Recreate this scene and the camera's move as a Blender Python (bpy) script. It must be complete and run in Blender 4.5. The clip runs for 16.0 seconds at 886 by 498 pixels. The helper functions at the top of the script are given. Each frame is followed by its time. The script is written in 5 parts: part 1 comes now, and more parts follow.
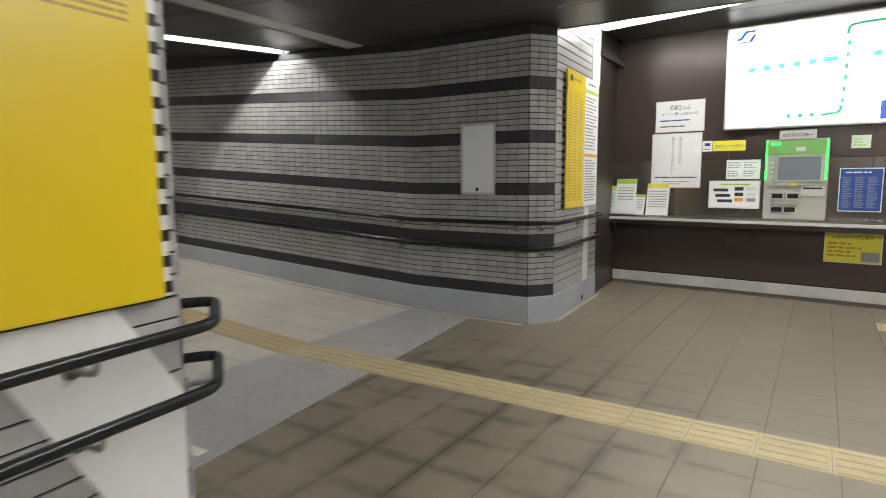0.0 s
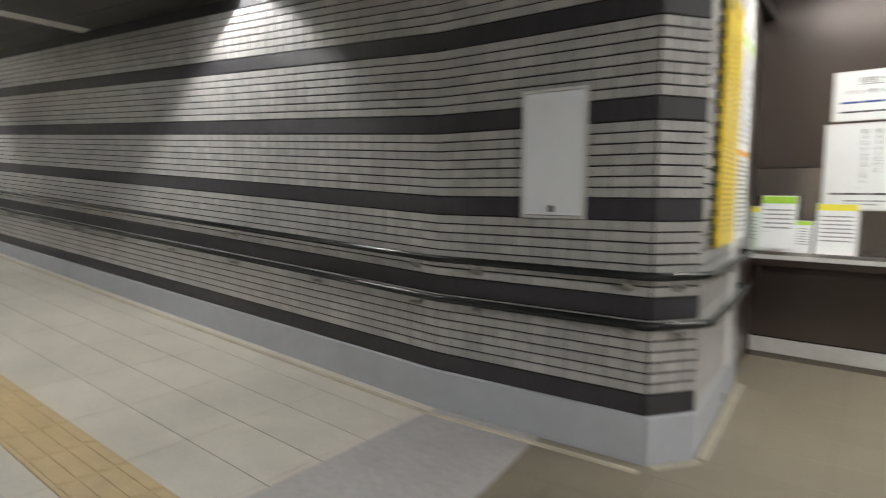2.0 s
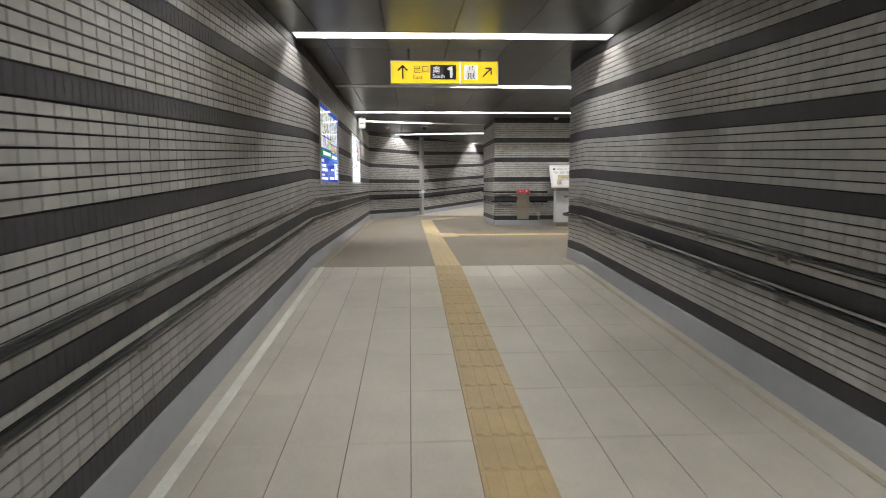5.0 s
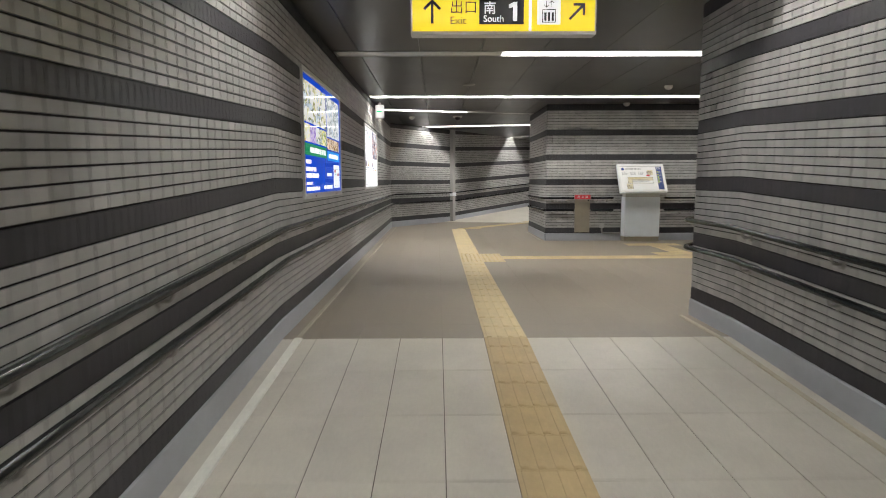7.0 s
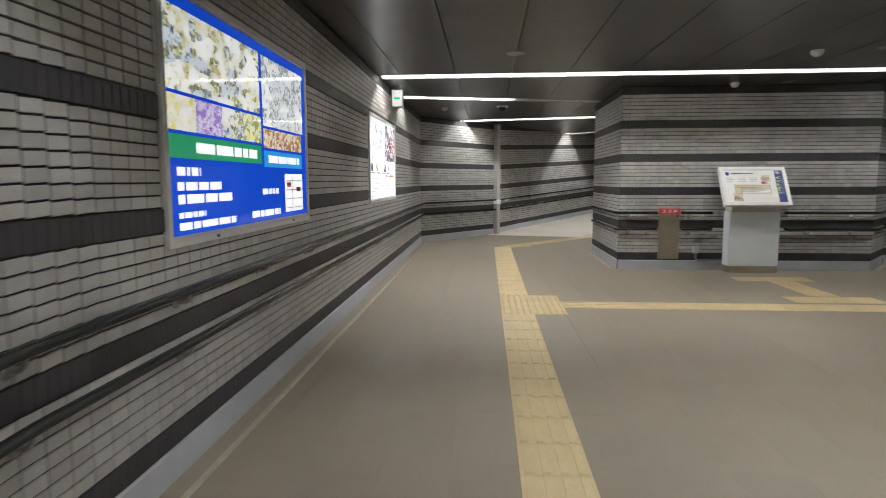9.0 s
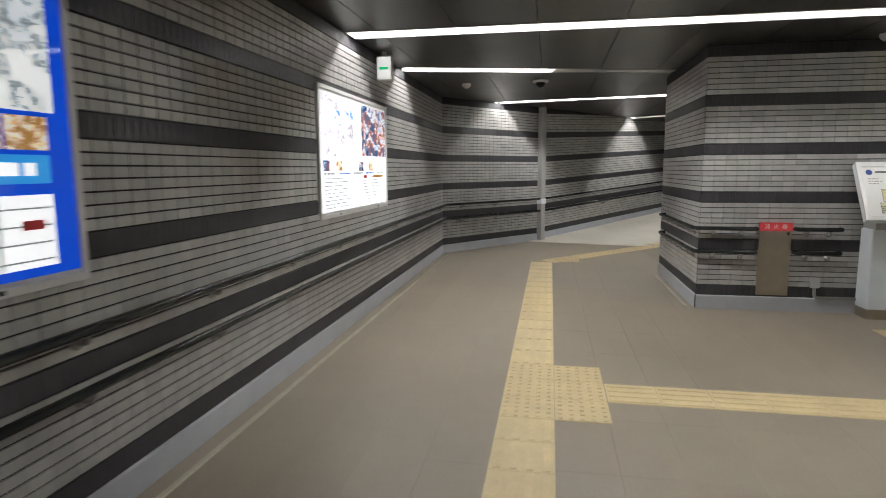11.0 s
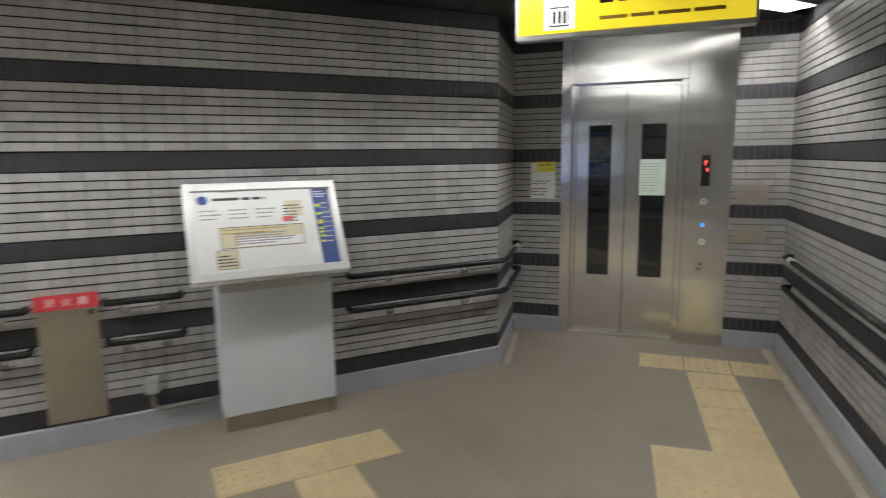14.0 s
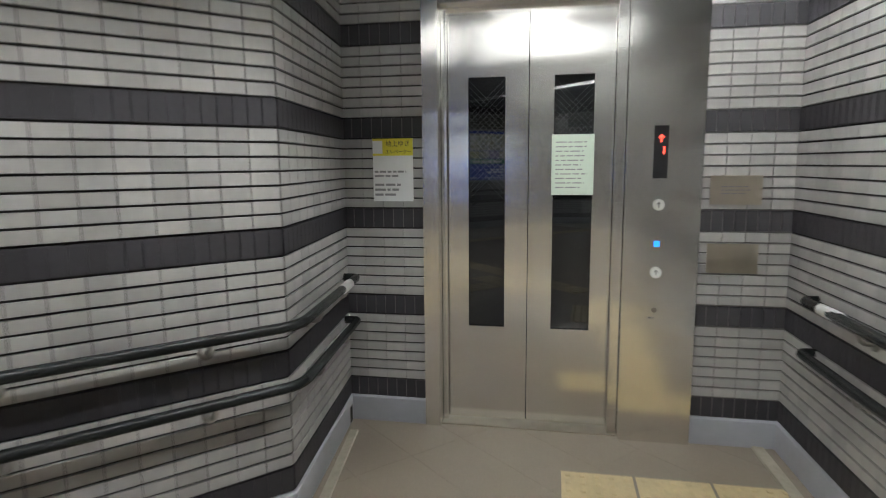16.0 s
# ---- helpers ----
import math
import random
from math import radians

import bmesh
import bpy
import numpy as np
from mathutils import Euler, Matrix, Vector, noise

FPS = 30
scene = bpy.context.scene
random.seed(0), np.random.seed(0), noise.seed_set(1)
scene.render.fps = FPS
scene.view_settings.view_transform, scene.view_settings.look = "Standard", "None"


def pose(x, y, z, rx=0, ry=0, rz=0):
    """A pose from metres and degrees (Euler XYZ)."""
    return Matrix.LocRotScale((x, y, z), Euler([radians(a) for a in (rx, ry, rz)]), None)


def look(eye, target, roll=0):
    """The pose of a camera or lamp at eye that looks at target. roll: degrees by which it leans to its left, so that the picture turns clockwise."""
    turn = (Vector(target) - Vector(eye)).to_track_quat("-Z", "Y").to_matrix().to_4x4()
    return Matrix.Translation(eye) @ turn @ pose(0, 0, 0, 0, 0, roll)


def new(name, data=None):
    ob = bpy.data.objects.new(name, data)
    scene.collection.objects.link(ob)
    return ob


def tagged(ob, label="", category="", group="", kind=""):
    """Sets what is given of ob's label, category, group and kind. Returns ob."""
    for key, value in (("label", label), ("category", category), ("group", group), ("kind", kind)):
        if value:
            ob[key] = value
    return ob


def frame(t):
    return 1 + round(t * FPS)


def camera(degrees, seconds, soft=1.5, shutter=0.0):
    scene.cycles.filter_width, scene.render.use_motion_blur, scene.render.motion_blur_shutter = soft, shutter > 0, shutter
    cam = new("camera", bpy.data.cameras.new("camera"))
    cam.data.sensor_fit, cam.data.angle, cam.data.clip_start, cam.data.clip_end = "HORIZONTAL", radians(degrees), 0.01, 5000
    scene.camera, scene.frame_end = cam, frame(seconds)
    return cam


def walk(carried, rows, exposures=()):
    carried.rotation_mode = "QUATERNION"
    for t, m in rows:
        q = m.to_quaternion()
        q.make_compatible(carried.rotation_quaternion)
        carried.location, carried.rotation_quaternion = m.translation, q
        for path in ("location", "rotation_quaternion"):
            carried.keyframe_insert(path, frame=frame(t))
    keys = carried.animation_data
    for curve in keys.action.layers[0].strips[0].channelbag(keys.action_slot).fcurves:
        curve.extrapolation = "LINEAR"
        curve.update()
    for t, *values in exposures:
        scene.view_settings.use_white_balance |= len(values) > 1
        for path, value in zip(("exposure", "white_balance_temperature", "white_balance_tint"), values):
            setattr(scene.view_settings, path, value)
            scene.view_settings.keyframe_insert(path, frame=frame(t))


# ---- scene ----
cam = camera(73.7, 16.0, soft=1.0, shutter=0.5)
PATH = [
    (0, (-3.036, 1.319, 1.222), (-4.105, 2.992, 0.98), -0.4),
    (0.5, (-3.169, 1.905, 1.221), (-4.195, 3.605, 0.978), -0.2),
    (1, (-3.439, 2.447, 1.191), (-4.416, 4.177, 0.966), -0.3),
    (1.5, (-3.822, 2.908, 1.208), (-4.835, 4.618, 0.976), -0.1),
    (2, (-4.285, 3.25, 1.178), (-5.472, 4.85, 0.994), 0.4),
    (2.5, (-4.908, 3.45, 1.312), (-6.464, 4.665, 1.056), -0.5),
    (3, (-5.41, 3.64, 1.325), (-7.189, 4.518, 1.068), -0.4),
    (3.5, (-5.821, 3.76, 1.352), (-7.73, 4.302, 1.101), -0.3),
    (4, (-6.498, 3.811, 1.342), (-8.448, 4.197, 1.122), -0.1),
    (4.5, (-7.068, 3.835, 1.384), (-9.047, 4.029, 1.168), -0.1),
    (6.8, (-10.064, 3.781, 1.517), (-12.052, 3.806, 1.299), -0.3),
    (7, (-10.318, 3.793, 1.577), (-12.304, 3.811, 1.348), -0.2),
    (7.5, (-10.957, 3.866, 1.621), (-12.943, 3.872, 1.388), -0.3),
    (8, (-11.599, 3.883, 1.626), (-13.585, 3.846, 1.394), -0.2),
    (8.5, (-12.204, 3.951, 1.633), (-14.188, 3.858, 1.4), -0.2),
    (8.7, (-12.454, 3.959, 1.657), (-14.437, 3.847, 1.426), -0.2),
    (11, (-15.0, 4.352, 1.815), (-16.95, 3.998, 1.546), -0.3),
    (11.5, (-15.471, 4.626, 1.826), (-17.432, 4.346, 1.547), -0.3),
    (12, (-15.89, 4.954, 1.794), (-17.866, 4.825, 1.511), -0.4),
    (12.5, (-16.243, 5.416, 1.796), (-18.22, 5.476, 1.497), -0.9),
    (13, (-16.605, 5.854, 1.806), (-18.551, 6.19, 1.49), -0.9),
    (13.5, (-16.89, 6.326, 1.894), (-18.77, 6.93, 1.575), -1.0),
    (14, (-17.288, 6.71, 1.973), (-19.049, 7.606, 1.666), -0.8),
    (14.5, (-17.598, 7.103, 1.958), (-19.287, 8.132, 1.663), -0.9),
    (15, (-17.99, 7.425, 1.936), (-19.624, 8.538, 1.636), -0.7),
    (15.5, (-18.351, 7.761, 1.886), (-19.957, 8.918, 1.597), -0.5),
    (16, (-18.792, 8.136, 1.806), (-20.387, 9.308, 1.52), -0.5),
]
walk(cam, [(t, look(eye, target, roll)) for t, eye, target, roll in PATH], exposures=[
    (0, 0.0, 6500, 10), (1.5, 0.15, 6500, 10), (2, 0.27, 6500, 10), (2.5, 0.31, 6500, 10), (3.5, 0.05, 6500, 10), (4.5, 0.0, 6500, 10), (7, -0.05, 6550, 10), (8.5, -0.18, 6500, 10),
    (11, -0.36, 6450, 10), (12, -0.46, 6450, 10), (13, -0.24, 6400, 10), (13.5, -0.16, 6400, 10), (14, -0.10, 6300, 10), (14.5, 0.0, 6250, 9), (16, 0.24, 6250, 9)])

# ---- levels of the place ----
H = 0.52                    # the upper hall's floor
X0, X1 = -6.2, -14.22       # foot and head of the ramp
CEIL0, CEIL1 = 2.42, 2.88
RECESS = 2.68               # the higher ceiling before the ticket wall
B0, B1 = 0.315, 0.745       # top of the lowest dark band, below and above
STEP = 0.426                # from one dark band to the next


def ramp(x):
    return min(1.0, max(0.0, (X0 - x) / (X0 - X1)))


def floor_z(x):
    return H * ramp(x)


def ceil_z(x):
    return CEIL0 + (CEIL1 - CEIL0) * ramp(x)


def band_z(x):
    return B0 + (B1 - B0) * ramp(x)


# ---- world ----
world = bpy.data.worlds.new("world")
scene.world = world
world.use_nodes = True
world.node_tree.nodes["Background"].inputs[0].default_value = (0.02, 0.02, 0.022, 1)
world.node_tree.nodes["Background"].inputs[1].default_value = 0.3
TUBE, HALL_TUBE = 205.0, 68.0   # strength of the fluorescent strips

# ---- materials ----


def material(name, colour, rough=0.5, metal=0.0, spread=0.0, grain=0.0, grain_scale=40.0, stain=0.0, stain_scale=1.2,
             bump=0.0, bump_scale=200.0, island=False, coat=0.0, stretch=(1, 1, 1)):
    m = bpy.data.materials.new(name)
    m.use_nodes = True
    nt = m.node_tree
    n, lk = nt.nodes, nt.links
    bsdf = n["Principled BSDF"]
    bsdf.inputs["Roughness"].default_value = rough
    bsdf.inputs["Metallic"].default_value = metal
    bsdf.inputs["Coat Weight"].default_value = coat
    bsdf.inputs["Coat Roughness"].default_value = 0.15
    co = n.new("ShaderNodeTexCoord")
    mp = n.new("ShaderNodeMapping")
    mp.inputs["Scale"].default_value = stretch
    geo = n.new("ShaderNodeNewGeometry")
    lk.new(geo.outputs["Position"], mp.inputs["Vector"])
    val = n.new("ShaderNodeValue")
    val.outputs[0].default_value = 1.0
    out = val.outputs[0]

    def times(sock, lo, hi):
        nonlocal out
        r = n.new("ShaderNodeMapRange")
        r.inputs["To Min"].default_value, r.inputs["To Max"].default_value = lo, hi
        lk.new(sock, r.inputs["Value"])
        mu = n.new("ShaderNodeMath")
        mu.operation = "MULTIPLY"
        lk.new(out, mu.inputs[0])
        lk.new(r.outputs[0], mu.inputs[1])
        out = mu.outputs[0]
    if spread:
        if island:
            times(geo.outputs["Random Per Island"], 1 - spread, 1 + spread)
        else:
            info = n.new("ShaderNodeObjectInfo")
            times(info.outputs["Random"], 1 - spread, 1 + spread)
    if grain:
        t = n.new("ShaderNodeTexNoise")
        t.inputs["Scale"].default_value, t.inputs["Detail"].default_value = grain_scale, 4
        lk.new(mp.outputs[0], t.inputs["Vector"])
        times(t.outputs["Fac"], 1 - grain, 1 + grain)
    if stain:
        t = n.new("ShaderNodeTexNoise")
        t.inputs["Scale"].default_value, t.inputs["Detail"].default_value, t.inputs["Roughness"].default_value = stain_scale, 6, 0.65
        lk.new(mp.outputs[0], t.inputs["Vector"])
        times(t.outputs["Fac"], 1 - stain, 1 + stain)
        rr = n.new("ShaderNodeMapRange")
        rr.inputs["To Min"].default_value, rr.inputs["To Max"].default_value = rough * 0.8, min(1, rough * 1.25)
        lk.new(t.outputs["Fac"], rr.inputs["Value"])
        lk.new(rr.outputs[0], bsdf.inputs["Roughness"])
    mix = n.new("ShaderNodeVectorMath")
    mix.operation = "SCALE"
    mix.inputs[0].default_value = colour
    lk.new(out, mix.inputs["Scale"])
    lk.new(mix.outputs[0], bsdf.inputs["Base Color"])
    if bump:
        t = n.new("ShaderNodeTexNoise")
        t.inputs["Scale"].default_value, t.inputs["Detail"].default_value = bump_scale, 3
        lk.new(mp.outputs[0], t.inputs["Vector"])
        b = n.new("ShaderNodeBump")
        b.inputs["Strength"].default_value, b.inputs["Distance"].default_value = bump, 0.002
        lk.new(t.outputs["Fac"], b.inputs["Height"])
        lk.new(b.outputs[0], bsdf.inputs["Normal"])
    return m


def glow(name, colour, strength, rough=0.25):
    m = bpy.data.materials.new(name)
    m.use_nodes = True
    bsdf = m.node_tree.nodes["Principled BSDF"]
    bsdf.inputs["Base Color"].default_value = (*colour, 1)
    bsdf.inputs["Roughness"].default_value = rough
    bsdf.inputs["Emission Color"].default_value = (*colour, 1)
    bsdf.inputs["Emission Strength"].default_value = strength
    return m


def picture(name, colours, scale, strength, seed):
    """A printed photograph, as patches of its colours, lit from behind."""
    m = bpy.data.materials.new(name)
    m.use_nodes = True
    n, lk = m.node_tree.nodes, m.node_tree.links
    bsdf = n["Principled BSDF"]
    bsdf.inputs["Roughness"].default_value = 0.02
    geo = n.new("ShaderNodeNewGeometry")
    mp = n.new("ShaderNodeMapping")
    mp.inputs["Location"].default_value = (seed, seed * 0.7, seed * 0.3)
    lk.new(geo.outputs["Position"], mp.inputs["Vector"])
    mp.inputs["Scale"].default_value = (1.0, 1.0, 1.25)
    t = n.new("ShaderNodeTexNoise")
    t.inputs["Scale"].default_value, t.inputs["Detail"].default_value, t.inputs["Roughness"].default_value = scale, 8, 0.65
    lk.new(mp.outputs[0], t.inputs["Vector"])
    cell = n.new("ShaderNodeTexVoronoi")
    cell.distance = "CHEBYCHEV"
    cell.inputs["Scale"].default_value, cell.inputs["Detail"].default_value = scale * 2.2, 2.0
    lk.new(mp.outputs[0], cell.inputs["Vector"])
    tone = n.new("ShaderNodeSeparateColor")
    lk.new(cell.outputs["Color"], tone.inputs[0])
    soft = n.new("ShaderNodeMapRange")
    soft.inputs["To Min"].default_value, soft.inputs["To Max"].default_value = -0.16, 0.16
    lk.new(tone.outputs[0], soft.inputs["Value"])
    calm = n.new("ShaderNodeMapRange")
    calm.inputs["To Min"].default_value, calm.inputs["To Max"].default_value = 0.22, 0.78
    lk.new(t.outputs["Fac"], calm.inputs["Value"])
    add = n.new("ShaderNodeMath")
    lk.new(calm.outputs[0], add.inputs[0])
    lk.new(soft.outputs[0], add.inputs[1])
    ramp_ = n.new("ShaderNodeValToRGB")
    ramp_.color_ramp.interpolation = "LINEAR"
    e = ramp_.color_ramp.elements
    while len(e) < len(colours):
        e.new(0.5)
    for k, c in enumerate(colours):
        e[k].position = 0.33 + 0.34 * k / (len(colours) - 1)
        e[k].color = (*c, 1)
    lk.new(add.outputs[0], ramp_.inputs[0])
    lk.new(ramp_.outputs[0], bsdf.inputs["Base Color"])
    lk.new(ramp_.outputs[0], bsdf.inputs["Emission Color"])
    bsdf.inputs["Emission Strength"].default_value = strength
    return m


M_TILE = material("pale_grey_tile", (0.375, 0.366, 0.356), 0.38, spread=0.115, grain=0.10, grain_scale=30, stain=0.40, stain_scale=2.6, stretch=(1, 1, 0.55), bump=0.15, bump_scale=60, island=True)
M_TILE1 = material("pale_grey_tile_single", (0.375, 0.366, 0.356), 0.38, spread=0.115, grain=0.10, grain_scale=30, stain=0.40, stain_scale=2.6, stretch=(1, 1, 0.55), bump=0.15, bump_scale=60)
M_DARK = material("charcoal_tile", (0.033, 0.031, 0.036), 0.52, spread=0.10, grain=0.15, grain_scale=60, stain=0.25, stain_scale=2.0, bump=0.15, bump_scale=60, island=True)
M_GROUT = material("dark_grout", (0.018, 0.017, 0.016), 0.9, stain=0.3, stain_scale=3)
M_GROUT2 = material("grey_band_grout", (0.15, 0.145, 0.14), 0.9, stain=0.3, stain_scale=3)
M_EDGE2 = material("worn_grey_floor_edging", (0.42, 0.40, 0.35), 0.6, stain=0.4, stain_scale=5, grain=0.2, grain_scale=60)
M_EDGE3 = material("ivory_floor_edging", (0.40, 0.365, 0.295), 0.6, stain=0.4, stain_scale=5, grain=0.2, grain_scale=60)
M_EDGE4 = material("pale_ivory_floor_edging", (0.50, 0.45, 0.35), 0.6, stain=0.35, stain_scale=5, grain=0.2, grain_scale=60)
M_SCUFF = material("scuffed_white_base", (0.45, 0.44, 0.42), 0.5, stain=0.35, stain_scale=3, grain=0.12, grain_scale=30)
M_BASE = material("grey_painted_baseboard", (0.40, 0.415, 0.45), 0.45, grain=0.05, grain_scale=15, stain=0.22, stain_scale=2.5, bump=0.1, bump_scale=30)
M_EDGE = material("white_floor_edging", (0.85, 0.84, 0.78), 0.6, stain=0.2, stain_scale=5, grain=0.15, grain_scale=60)
M_BROWN = material("brown_grey_floor_tile", (0.224, 0.193, 0.143), 0.42, spread=0.05, grain=0.10, grain_scale=90, stain=0.30, stain_scale=1.6, bump=0.25, bump_scale=120, island=True)
M_BROWN2 = material("taupe_floor_sheet", (0.250, 0.213, 0.166), 0.42, spread=0.02, grain=0.10, grain_scale=90, stain=0.32, stain_scale=0.8, bump=0.2, bump_scale=120, island=True)


def trodden(m, centre, radius):
    """Dark blotches of old dirt on a floor, thinning out from where people turn."""
    n, lk = m.node_tree.nodes, m.node_tree.links
    bsdf = n["Principled BSDF"]
    base = bsdf.inputs["Base Color"].links[0].from_socket
    geo = n.new("ShaderNodeNewGeometry")
    t = n.new("ShaderNodeTexNoise")
    t.inputs["Scale"].default_value, t.inputs["Detail"].default_value, t.inputs["Roughness"].default_value = 2.6, 5, 0.6
    lk.new(geo.outputs["Position"], t.inputs["Vector"])
    d = n.new("ShaderNodeVectorMath")
    d.operation = "DISTANCE"
    d.inputs[1].default_value = centre
    lk.new(geo.outputs["Position"], d.inputs[0])
    near = n.new("ShaderNodeMapRange")
    near.interpolation_type = "SMOOTHSTEP"
    near.inputs["From Min"].default_value, near.inputs["From Max"].default_value = radius * 0.4, radius
    near.inputs["To Min"].default_value, near.inputs["To Max"].default_value = 1.0, 0.0
    lk.new(d.outputs["Value"], near.inputs["Value"])
    spot = n.new("ShaderNodeMapRange")
    spot.inputs["From Min"].default_value, spot.inputs["From Max"].default_value = 0.36, 0.56
    lk.new(t.outputs["Fac"], spot.inputs["Value"])
    xyz = n.new("ShaderNodeSeparateXYZ")
    lk.new(geo.outputs["Position"], xyz.inputs[0])
    sides = []
    for axis, start in (("X", -6.20), ("Y", -3.0)):
        cell = n.new("ShaderNodeMath")
        cell.operation = "MULTIPLY_ADD"
        cell.inputs[1].default_value, cell.inputs[2].default_value = 1 / 0.30, -start / 0.30
        lk.new(xyz.outputs[axis], cell.inputs[0])
        fold = n.new("ShaderNodeMath")
        fold.operation = "PINGPONG"
        fold.inputs[1].default_value = 0.5
        lk.new(cell.outputs[0], fold.inputs[0])
        sides.append(fold.outputs[0])
    rim = n.new("ShaderNodeMath")
    rim.operation = "MINIMUM"
    lk.new(sides[0], rim.inputs[0])
    lk.new(sides[1], rim.inputs[1])
    edge = n.new("ShaderNodeMapRange")
    edge.interpolation_type = "SMOOTHSTEP"
    edge.inputs["From Min"].default_value, edge.inputs["From Max"].default_value = 0.02, 0.20
    edge.inputs["To Min"].default_value, edge.inputs["To Max"].default_value = 1.0, 0.32
    lk.new(rim.outputs[0], edge.inputs["Value"])
    grime = n.new("ShaderNodeMath")
    grime.operation = "MULTIPLY"
    lk.new(edge.outputs[0], grime.inputs[0])
    lk.new(spot.outputs[0], grime.inputs[1])
    both = n.new("ShaderNodeMath")
    both.operation = "MULTIPLY"
    lk.new(near.outputs[0], both.inputs[0])
    lk.new(grime.outputs[0], both.inputs[1])
    fade = n.new("ShaderNodeMapRange")
    fade.inputs["To Min"].default_value, fade.inputs["To Max"].default_value = 1.0, 0.42
    lk.new(both.outputs[0], fade.inputs["Value"])
    mul = n.new("ShaderNodeVectorMath")
    mul.operation = "SCALE"
    lk.new(base, mul.inputs[0])
    lk.new(fade.outputs[0], mul.inputs["Scale"])
    lk.new(mul.outputs[0], bsdf.inputs["Base Color"])


trodden(M_BROWN, (-4.75, 3.85, 0.0), 1.9)
M_LIGHT = material("pale_floor_tile", (0.575, 0.54, 0.475), 0.40, spread=0.05, grain=0.10, grain_scale=70, stain=0.30, stain_scale=1.5, bump=0.2, bump_scale=120, island=True)
M_GRAYF = material("grey_floor_plate", (0.40, 0.385, 0.38), 0.5, grain=0.22, grain_scale=28, stain=0.3, stain_scale=3, bump=0.3, bump_scale=150)
M_JOINT = material("floor_joint", (0.14, 0.122, 0.104), 0.9)
M_JOINT2 = material("taupe_floor_joint", (0.215, 0.187, 0.15), 0.9)
M_TACT = material("yellow_tactile_tile", (0.60, 0.485, 0.275), 0.5, spread=0.07, grain=0.12, grain_scale=50, stain=0.28, stain_scale=4, island=True)
M_TACT3 = material("worn_yellow_tactile_tile", (0.52, 0.43, 0.245), 0.5, spread=0.10, grain=0.15, grain_scale=40, stain=0.4, stain_scale=3, island=True)
M_TACT2 = material("ochre_tactile_tile", (0.50, 0.375, 0.195), 0.5, spread=0.06, grain=0.12, grain_scale=50, stain=0.28, stain_scale=4, island=True)
M_CEIL = material("dark_bronze_ceiling_panel", (0.052, 0.048, 0.045), 0.30, metal=0.35, spread=0.07, grain=0.06, grain_scale=8, stain=0.15, stain_scale=1.0, island=True)
M_VOID = material("black_gap", (0.01, 0.01, 0.01), 0.9)
M_WHITE = material("white_enamel", (0.72, 0.72, 0.70), 0.35, grain=0.04, grain_scale=20, stain=0.06, stain_scale=3)
M_TROUGH = material("lamp_side_rail", (0.45, 0.45, 0.44), 0.5)
M_OFFTUBE = material("unlit_diffuser", (0.62, 0.62, 0.60), 0.4, stain=0.08, stain_scale=5)
M_TUBE = glow("lit_diffuser", (1.0, 0.985, 0.95), TUBE)
# weaker tubes, graded to balance brightness along the halls; old is half, new 0.85
M_TUBEHALF = glow("half_strength_diffuser", (1.0, 0.985, 0.95), TUBE * 0.53)
M_TUBEFAINT = glow("faint_lit_diffuser", (1.0, 0.985, 0.95), TUBE * 0.27)
M_TUBEMID = glow("mid_lit_diffuser", (1.0, 0.985, 0.95), TUBE * 0.75)
M_TUBEDIM = glow("dim_lit_diffuser", (1.0, 0.985, 0.95), TUBE * 0.35)
M_TUBEHIGH = glow("high_strength_diffuser", (1.0, 0.985, 0.95), TUBE * 0.85)
M_TICKETTUBE = glow("lit_ticket_diffuser", (1.0, 0.985, 0.95), HALL_TUBE * 0.62)
M_HALLTUBE = glow("lit_hall_diffuser", (1.0, 0.985, 0.95), HALL_TUBE)
M_HALLBRIGHT = glow("bright_hall_diffuser", (1.0, 0.985, 0.95), HALL_TUBE * 1.25)
M_RAIL = material("dark_grey_coated_pipe", (0.016, 0.018, 0.018), 0.24, coat=0.0, grain=0.08, grain_scale=30, stain=0.2, stain_scale=4)
M_RAIL.node_tree.nodes["Principled BSDF"].inputs["Specular IOR Level"].default_value = 0.3
M_BRACK = material("grey_bracket", (0.30, 0.29, 0.27), 0.4, metal=0.6, stain=0.2, stain_scale=20)
M_STEEL = material("brushed_steel", (0.80, 0.79, 0.76), 0.155, metal=1.0, grain=0.04, grain_scale=30, bump=0.05, bump_scale=60, stretch=(10, 10, 0.25))


def rolled(m, depth):
    """Sheet metal's slight waves, level along the sheet, over the fine brushing."""
    n, lk = m.node_tree.nodes, m.node_tree.links
    bsdf = n["Principled BSDF"]
    geo, mp, t, b = n.new("ShaderNodeNewGeometry"), n.new("ShaderNodeMapping"), n.new("ShaderNodeTexNoise"), n.new("ShaderNodeBump")
    mp.inputs["Scale"].default_value = (0.5, 0.5, 2.6)
    t.inputs["Scale"].default_value, t.inputs["Detail"].default_value = 2.0, 1.0
    b.inputs["Strength"].default_value, b.inputs["Distance"].default_value = 1.0, depth
    lk.new(geo.outputs["Position"], mp.inputs["Vector"])
    lk.new(mp.outputs[0], t.inputs["Vector"])
    lk.new(t.outputs["Fac"], b.inputs["Height"])
    if bsdf.inputs["Normal"].links:
        lk.new(bsdf.inputs["Normal"].links[0].from_socket, b.inputs["Normal"])
    lk.new(b.outputs[0], bsdf.inputs["Normal"])


